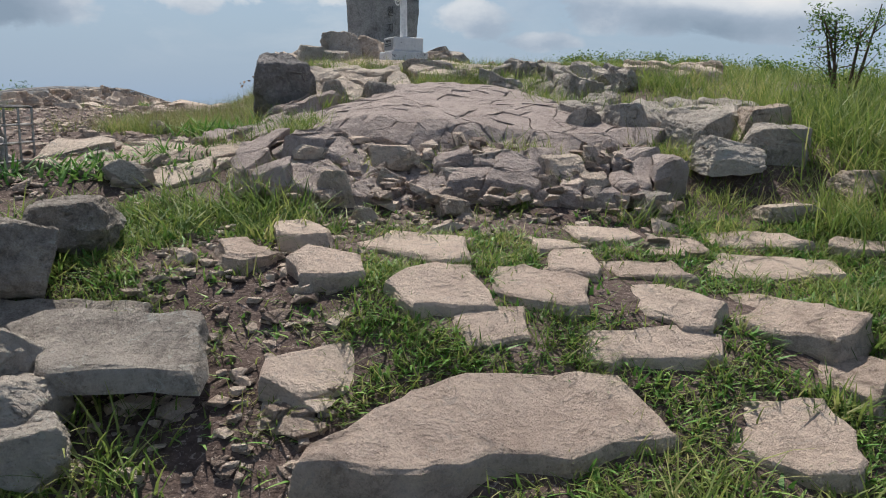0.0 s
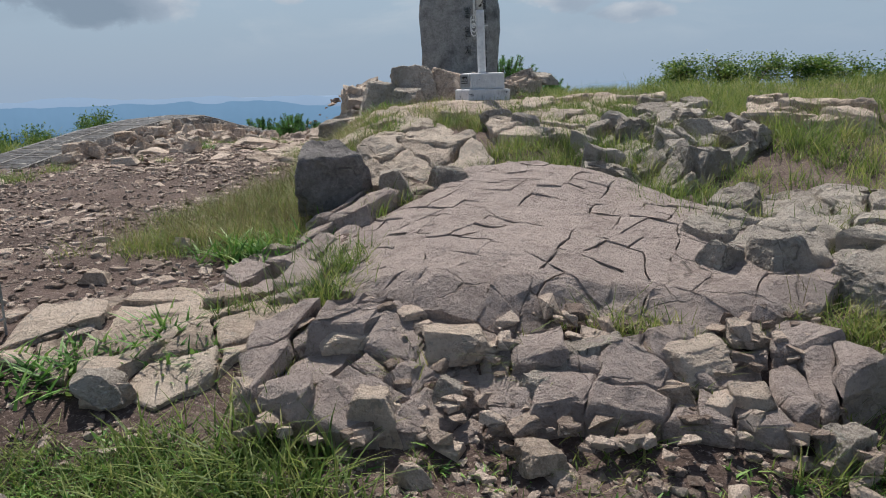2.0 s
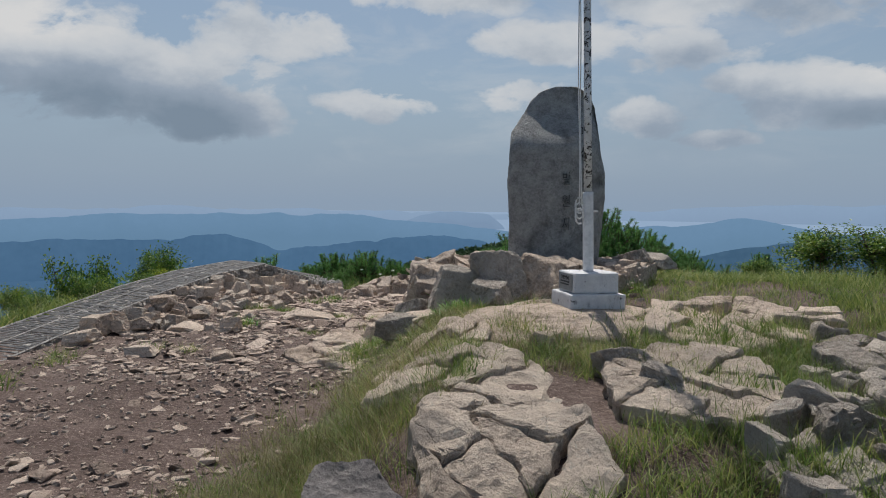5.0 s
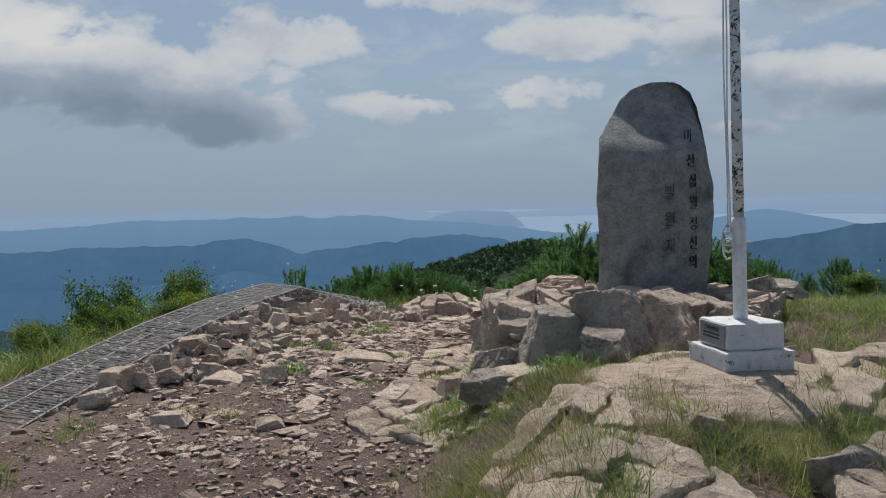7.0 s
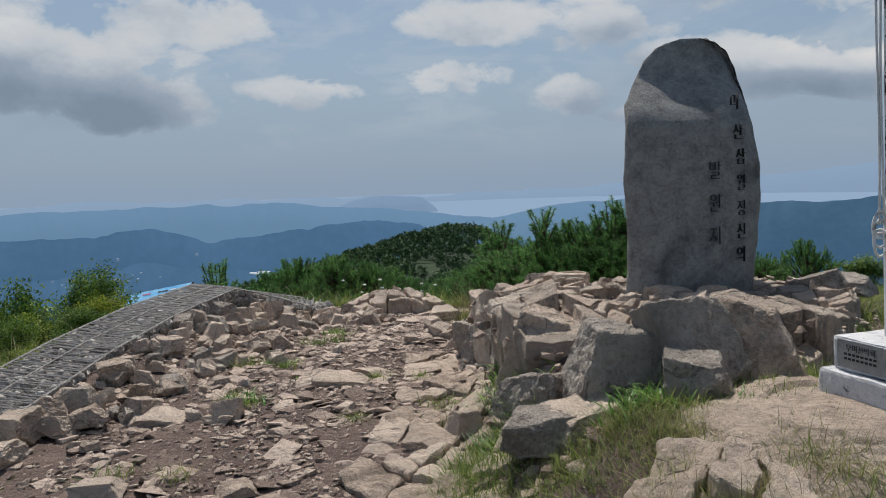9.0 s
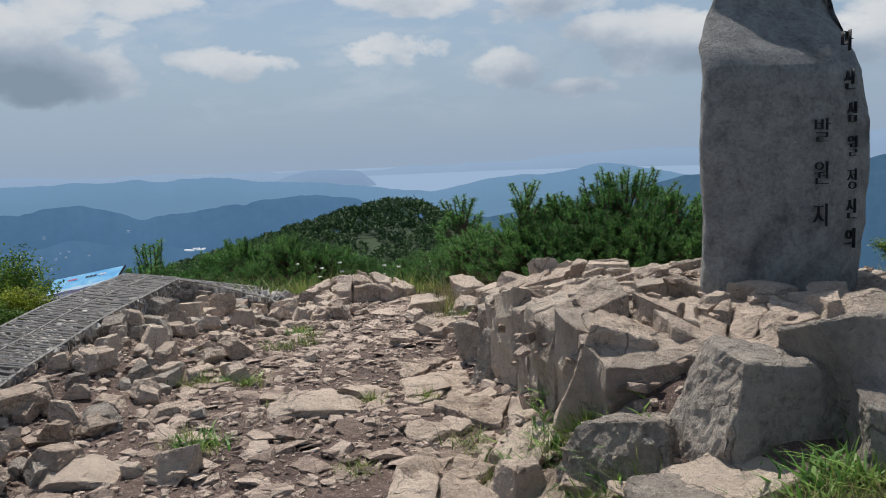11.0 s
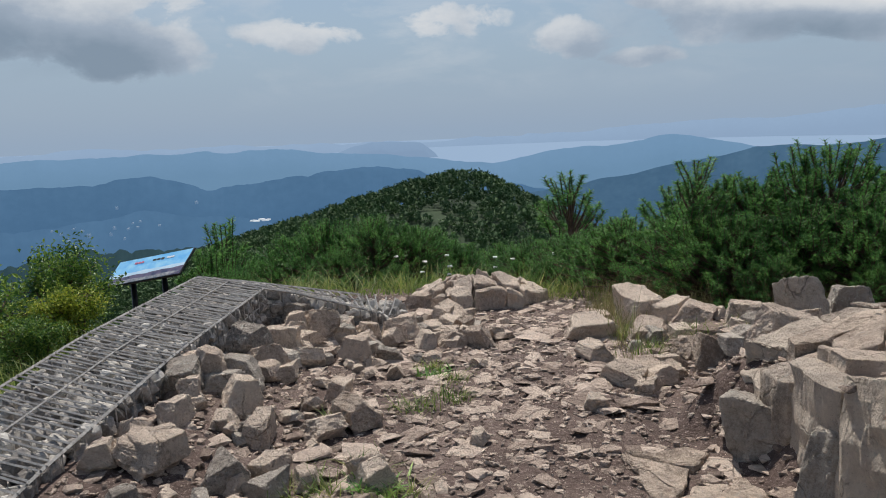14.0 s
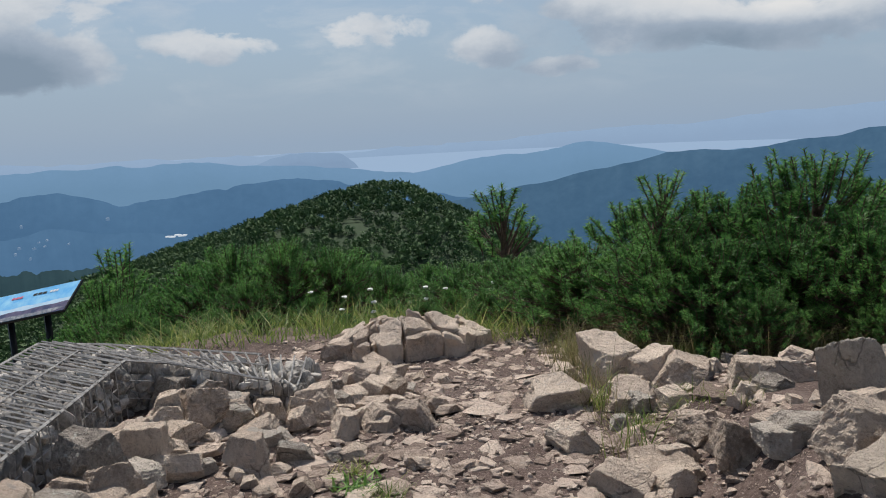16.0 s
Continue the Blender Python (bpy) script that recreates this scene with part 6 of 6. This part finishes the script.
def plant_pine(x, y, high, k, wide=1.0, top=None, label="bushy young green pine with upright needle shoots"):
    z = float(land(x, y)) - 0.05
    if top is not None:
        high = top - z
    ob = new("pine")
    s = high / 1.8
    ob.matrix_basis = pose(x, y, z, 0, 0, pick.uniform(0, 360)) @ Matrix.Diagonal((s * wide, s * wide, s, 1))
    tagged(ob, label, "pine tree", "young pines")
    part("trunk", PINES[k][0], ob)
    part("crown", PINES[k][1], ob)


for x, y, top, k, wide in ((-2.18, 18.2, 2.50, 4, 1.2), (-0.62, 18.2, 2.62, 0, 1.0), (-1.4, 18.4, 2.3, 1, 1.15), (-1.0, 17.6, 2.05, 2, 1.1), (-2.0, 17.9, 1.95, 3, 1.1), (0.1, 18.0, 2.3, 3, 1.0), (0.95, 18.1, 1.85, 2, 0.8), (-2.7, 18.9, 1.75, 0, 1.3), (-0.1, 17.2, 1.75, 1, 1.2),
                           (-3.3, 20.6, 1.35, 2, 1.3), (-3.9, 22.5, 1.0, 1, 1.5), (-1.6, 20.6, 2.0, 0, 1.2), (1.7, 18.8, 1.6, 4, 1.0), (2.8, 20.9, 1.65, 1, 0.8), (-1.55, 16.95, 1.55, 3, 1.0), (-0.7, 16.6, 1.5, 0, 1.0), (-3.22, 26.5, 1.85, 4, 1.3), (-1.75, 17.5, 1.9, 0, 1.1), (0.4, 17.4, 1.95, 2, 1.1), (-0.5, 17.3, 2.1, 1, 1.0), (-2.9, 19.4, 1.6, 2, 1.3), (1.0, 17.0, 1.7, 0, 1.1)):
    plant_pine(x, y, 1, k, wide * 1.3, top + (0.12 if k != 4 else 0))
for x, y, top, k, wide in ((-3.7, 19.9, 1.15, 0, 1.3), (-4.5, 20.2, 1.0, 1, 1.4), (-5.5, 20.4, 0.85, 2, 1.4), (-6.6, 20.3, 0.95, 3, 1.3), (-7.7, 20.0, 0.85, 0, 1.3), (-6.2, 21.6, 0.85, 1, 1.2), (-5.1, 22.0, 0.7, 2, 1.3), (-7.6, 21.6, 0.75, 0, 1.2), (-4.2, 21.2, 0.95, 3, 1.2), (-8.8, 22.3, 0.5, 1, 1.3), (-7.2, 24.2, 1.45, 0, 1.3), (-8.2, 24.6, 1.35, 1, 1.3), (-6.4, 24.6, 1.2, 2, 1.3), (-7.6, 23.2, 0.9, 3, 1.4), (-9.2, 25.3, 0.95, 2, 1.2), (-10.6, 24.5, 0.35, 3, 1.3), (-9.8, 23.6, 0.45, 0, 1.3), (-11.6, 26.9, 0.5, 1, 1.1), (-12.3, 28.5, 0.75, 4, 1.2), (-5.4, 25.0, 0.7, 1, 1.4), (-4.6, 26.5, 0.5, 3, 1.4), (-8.8, 27.2, 1.0, 0, 1.3), (-6.6, 27.5, 0.8, 2, 1.4)):
    plant_pine(x, y, 1, k, wide, top, "dense dark green mountain pine on the slope below")


def leafy(seed, high, wide, clumps, leaf=0.05, per=34, sparse=False, stems=5):
    """A leafy shrub: stems, twigs and clumps of small folded leaves. Returns stem and foliage meshes."""
    r = random.Random(seed)
    tv, tf, lv, lf = [], [], [], []

    def limb(a, b_, ra, rb):
        d = (b_ - a).normalized()
        u = d.cross(Vector((0.3, 0.9, 0.1))).normalized()
        v = d.cross(u)
        o = len(tv)
        for p, q in ((a, ra), (b_, rb)):
            for k in range(5):
                tv.append(p + u * q * math.cos(k * 1.2566) + v * q * math.sin(k * 1.2566))
        for k in range(5):
            tf.append((o + k, o + (k + 1) % 5, o + 5 + (k + 1) % 5, o + 5 + k))

    tops = []
    for k in range(stems):
        az = r.uniform(0, math.tau)
        a = Vector((r.uniform(-0.08, 0.08) * wide, r.uniform(-0.08, 0.08) * wide, -0.15))
        m_ = Vector((math.cos(az) * wide * 0.16, math.sin(az) * wide * 0.16, high * r.uniform(0.35, 0.5)))
        b_ = Vector((math.cos(az) * wide * r.uniform(0.2, 0.36), math.sin(az) * wide * r.uniform(0.2, 0.36), high * r.uniform(0.7, 0.95)))
        limb(a, m_, 0.022 * high, 0.014 * high)
        limb(m_, b_, 0.014 * high, 0.005 * high)
        tops += [(a, m_), (m_, b_), (m_, b_)]
    for c in range(clumps):
        a, b_ = tops[r.randrange(len(tops))]
        p = a.lerp(b_, r.uniform(0.25, 1.0))
        az, rr = r.uniform(0, math.tau), wide * r.uniform(0.05, 0.26)
        q = p + Vector((math.cos(az) * rr, math.sin(az) * rr, r.uniform(-0.05, 0.16) * high))
        q.z = min(max(q.z, 0.02), high)
        limb(p, q, 0.006 * high, 0.002 * high)
        d0 = (q - p).normalized()
        size = (0.09 if sparse else 0.13) * high
        for j in range(per):
            o3 = Vector((r.gauss(0, 1), r.gauss(0, 1), r.gauss(0, 0.7))) * size * 0.5 + d0 * r.uniform(-0.1, 0.1)
            root = q + o3
            ax = Vector((r.gauss(0, 1), r.gauss(0, 1), r.gauss(0.2, 0.6))).normalized()
            wd = ax.cross(Vector((r.uniform(-0.5, 0.5), r.uniform(-0.5, 0.5), 1))).normalized()
            up = wd.cross(ax) * 0.18
            L = leaf * r.uniform(0.6, 1.25)
            o = len(lv)
            lv.extend((root, root + ax * L * 0.5 + (wd * 0.30 + up) * L, root + ax * L, root + ax * L * 0.5 - (wd * 0.30 - up) * L))
            lf.extend(((o, o + 1, o + 2), (o, o + 2, o + 3)))
    return mesh_of("stem", tv, tf, bark), np_mesh("foliage", np.array([v[:] for v in lv]), np.array(lf), leaf_mat)


SHRUBS = [leafy(700 + k, 1.5, 1.8, 120, 0.07, 60) for k in range(3)]
SPARSE = [leafy(720 + k, 1.8, 1.5, 60, 0.055, 34, True, 5) for k in range(2)]


def plant_shrub(x, y, top, k, wide=1.0, kinds=SHRUBS, material=None, label="dense green leafy shrub on the mountain slope"):
    z = float(land(x, y)) - 0.05
    s = (top - z) / (1.6 if kinds is SHRUBS else 1.85)
    ob = new("shrub")
    ob.matrix_basis = pose(x, y, z, 0, 0, pick.uniform(0, 360)) @ Matrix.Diagonal((s * wide, s * wide, s, 1))
    tagged(ob, label, "shrub", "shrubs")
    part("stem", kinds[k][0], ob)
    f = part("foliage", kinds[k][1], ob)
    if material:
        f.material_slots[0].link = 'OBJECT'
        f.material_slots[0].material = material


# outside the gabion wall
for x, y, top, k, wide, m_ in ((-7.7, 13.2, 1.35, 0, 0.9, lime_leaf), (-7.9, 11.8, 1.25, 1, 0.9, None), (-7.4, 10.2, 0.95, 2, 0.8, lime_leaf), (-8.3, 15.4, 1.5, 2, 0.9, None), (-7.7, 14.7, 1.25, 1, 0.7, lime_leaf), (-7.4, 12.4, 1.0, 2, 0.7, None), (-8.6, 12.9, 1.45, 1, 0.9, None), (-9.0, 17.2, 1.4, 2, 0.9, lime_leaf), (-10.15, 18.6, 1.75, 0, 0.75, None), (-10.9, 18.4, 0.95, 1, 0.9, lime_leaf), (-9.7, 17.6, 0.75, 2, 0.9, lime_leaf), (-12.9, 19.6, 1.40, 1, 0.6, None), (-12.2, 18.6, 0.6, 2, 0.9, lime_leaf), (-9.2, 16.4, 1.0, 0, 0.9, None), (-10.6, 16.6, 0.9, 1, 1.0, lime_leaf), (-12.5, 17.0, 0.3, 0, 1.1, None),
                               (-8.9, 14.6, 1.5, 1, 0.8, None), (-9.5, 13.9, 1.35, 2, 0.9, lime_leaf), (-11.4, 14.8, 0.1, 0, 1.1, None), (-8.6, 12.6, 0.9, 2, 0.8, lime_leaf), (-9.8, 12.4, 0.8, 0, 1.0, None), (-8.3, 10.6, 0.8, 0, 0.8, None), (-9.6, 10.0, 0.3, 1, 1.0, lime_leaf), (-14.5, 21.5, 0.5, 2, 1.1, None), (-8.0, 8.6, 0.5, 1, 0.8, None), (-13.8, 17.5, 0.1, 1, 1.2, None)):
    plant_shrub(x, y, top, k, wide, SHRUBS, m_, "lime green leafy shrub outside the gabion wall" if m_ else "dark green leafy shrub outside the gabion wall")
# beyond the meadow
for x, y, top, k, wide in ((2.3, 14.4, 2.45, 0, 0.9), (3.2, 14.2, 2.5, 1, 0.9), (4.1, 14.0, 2.45, 2, 0.95), (5.0, 13.6, 2.4, 0, 1.0), (6.0, 13.0, 2.3, 1, 1.1), (7.0, 12.4, 2.1, 2, 1.2), (1.75, 15.2, 1.95, 2, 0.8), (4.4, 15.2, 2.0, 1, 1.0)):
    plant_shrub(x, y, top, k, wide * 1.4, SHRUBS, None, "dark green leafy shrub at the edge of the meadow")
for x, y, top, k, wide in ((2.75, 5.6, 2.35, 0, 0.9), (3.2, 5.0, 2.5, 1, 0.9), (2.9, 4.5, 2.1, 0, 0.8), (3.6, 6.2, 2.3, 1, 0.9)):
    plant_shrub(x, y, top, k, wide, SPARSE, None, "sparse leafy shrub with thin upright twigs")
for x, y, top, k, wide in ((3.0, 4.2, 1.75, 1, 0.7), (3.5, 5.4, 1.9, 2, 0.8), (3.9, 4.6, 1.8, 0, 0.8), (3.4, 3.4, 1.4, 1, 0.7)):
    plant_shrub(x, y, top, k, wide, SHRUBS, lime_leaf, "bright green bush among tall grass")
# flowering herbs by the edge
for k in range(4):
    x, y = -5.6 + 0.7 * k + pick.uniform(-0.2, 0.2), 20.2 + pick.uniform(-0.6, 0.8)
    z = float(land(x, y))
    ob = new("flowering_herb")
    ob.matrix_basis = pose(x, y, z)
    tagged(ob, "white umbel flowers on thin green stalks", "wildflower", "white wildflowers")
    for j in range(3):
        a, tip = Vector((0, 0, -0.05)), Vector((pick.uniform(-0.2, 0.2), pick.uniform(-0.2, 0.2), pick.uniform(0.3, 0.55)))
        part("stalk", tube([a, a.lerp(tip, 0.5) + Vector((0.02, 0, 0)), tip], 0.005, leaf_mat, "stalk", 5), ob)
        part("flower_head", stone_mesh(k * 3 + j, (0.075, 0.075, 0.03), 18, "flower_head", flower_mat), ob, m=Matrix.Translation(tip))

# woods on the knoll and the slope towards it
wr = np.random.default_rng(44)
spots = []
wx = np.concatenate([wr.uniform(-120, 30, 9000), wr.uniform(-45, 20, 1800)])
wy = np.concatenate([wr.uniform(60, 260, 9000), wr.uniform(34, 110, 1800)])
wz = land(wx, wy)
lv, lf, n0 = [], [], 0
tmpl = []
for k in range(5):
    r = np.random.default_rng(k)
    m_ = 70
    c = r.normal(0, 1, (m_, 3))
    c /= np.linalg.norm(c, axis=1)[:, None]
    c *= r.uniform(0.55, 1.0, (m_, 1)) * (1, 1, 0.8)
    a1, a2 = r.normal(0, 0.24, (m_, 3)), r.normal(0, 0.24, (m_, 3))
    tmpl.append(np.stack([c - a1 * 0.6, c + a1 * 0.6, c + a2], 1).reshape(-1, 3))
for i in range(len(wx)):
    s = wr.uniform(0.7, 1.5)
    t = tmpl[i % 5] * s
    lv.append(t + (wx[i], wy[i], wz[i] + s * 0.55))
lv = np.concatenate(lv)
woods = new("far_woods", np_mesh("far_woods", lv, np.arange(len(lv)).reshape(-1, 3), wood_mat))
tagged(woods, "dark green pine and oak woods covering the knoll", "woods", kind="stuff")
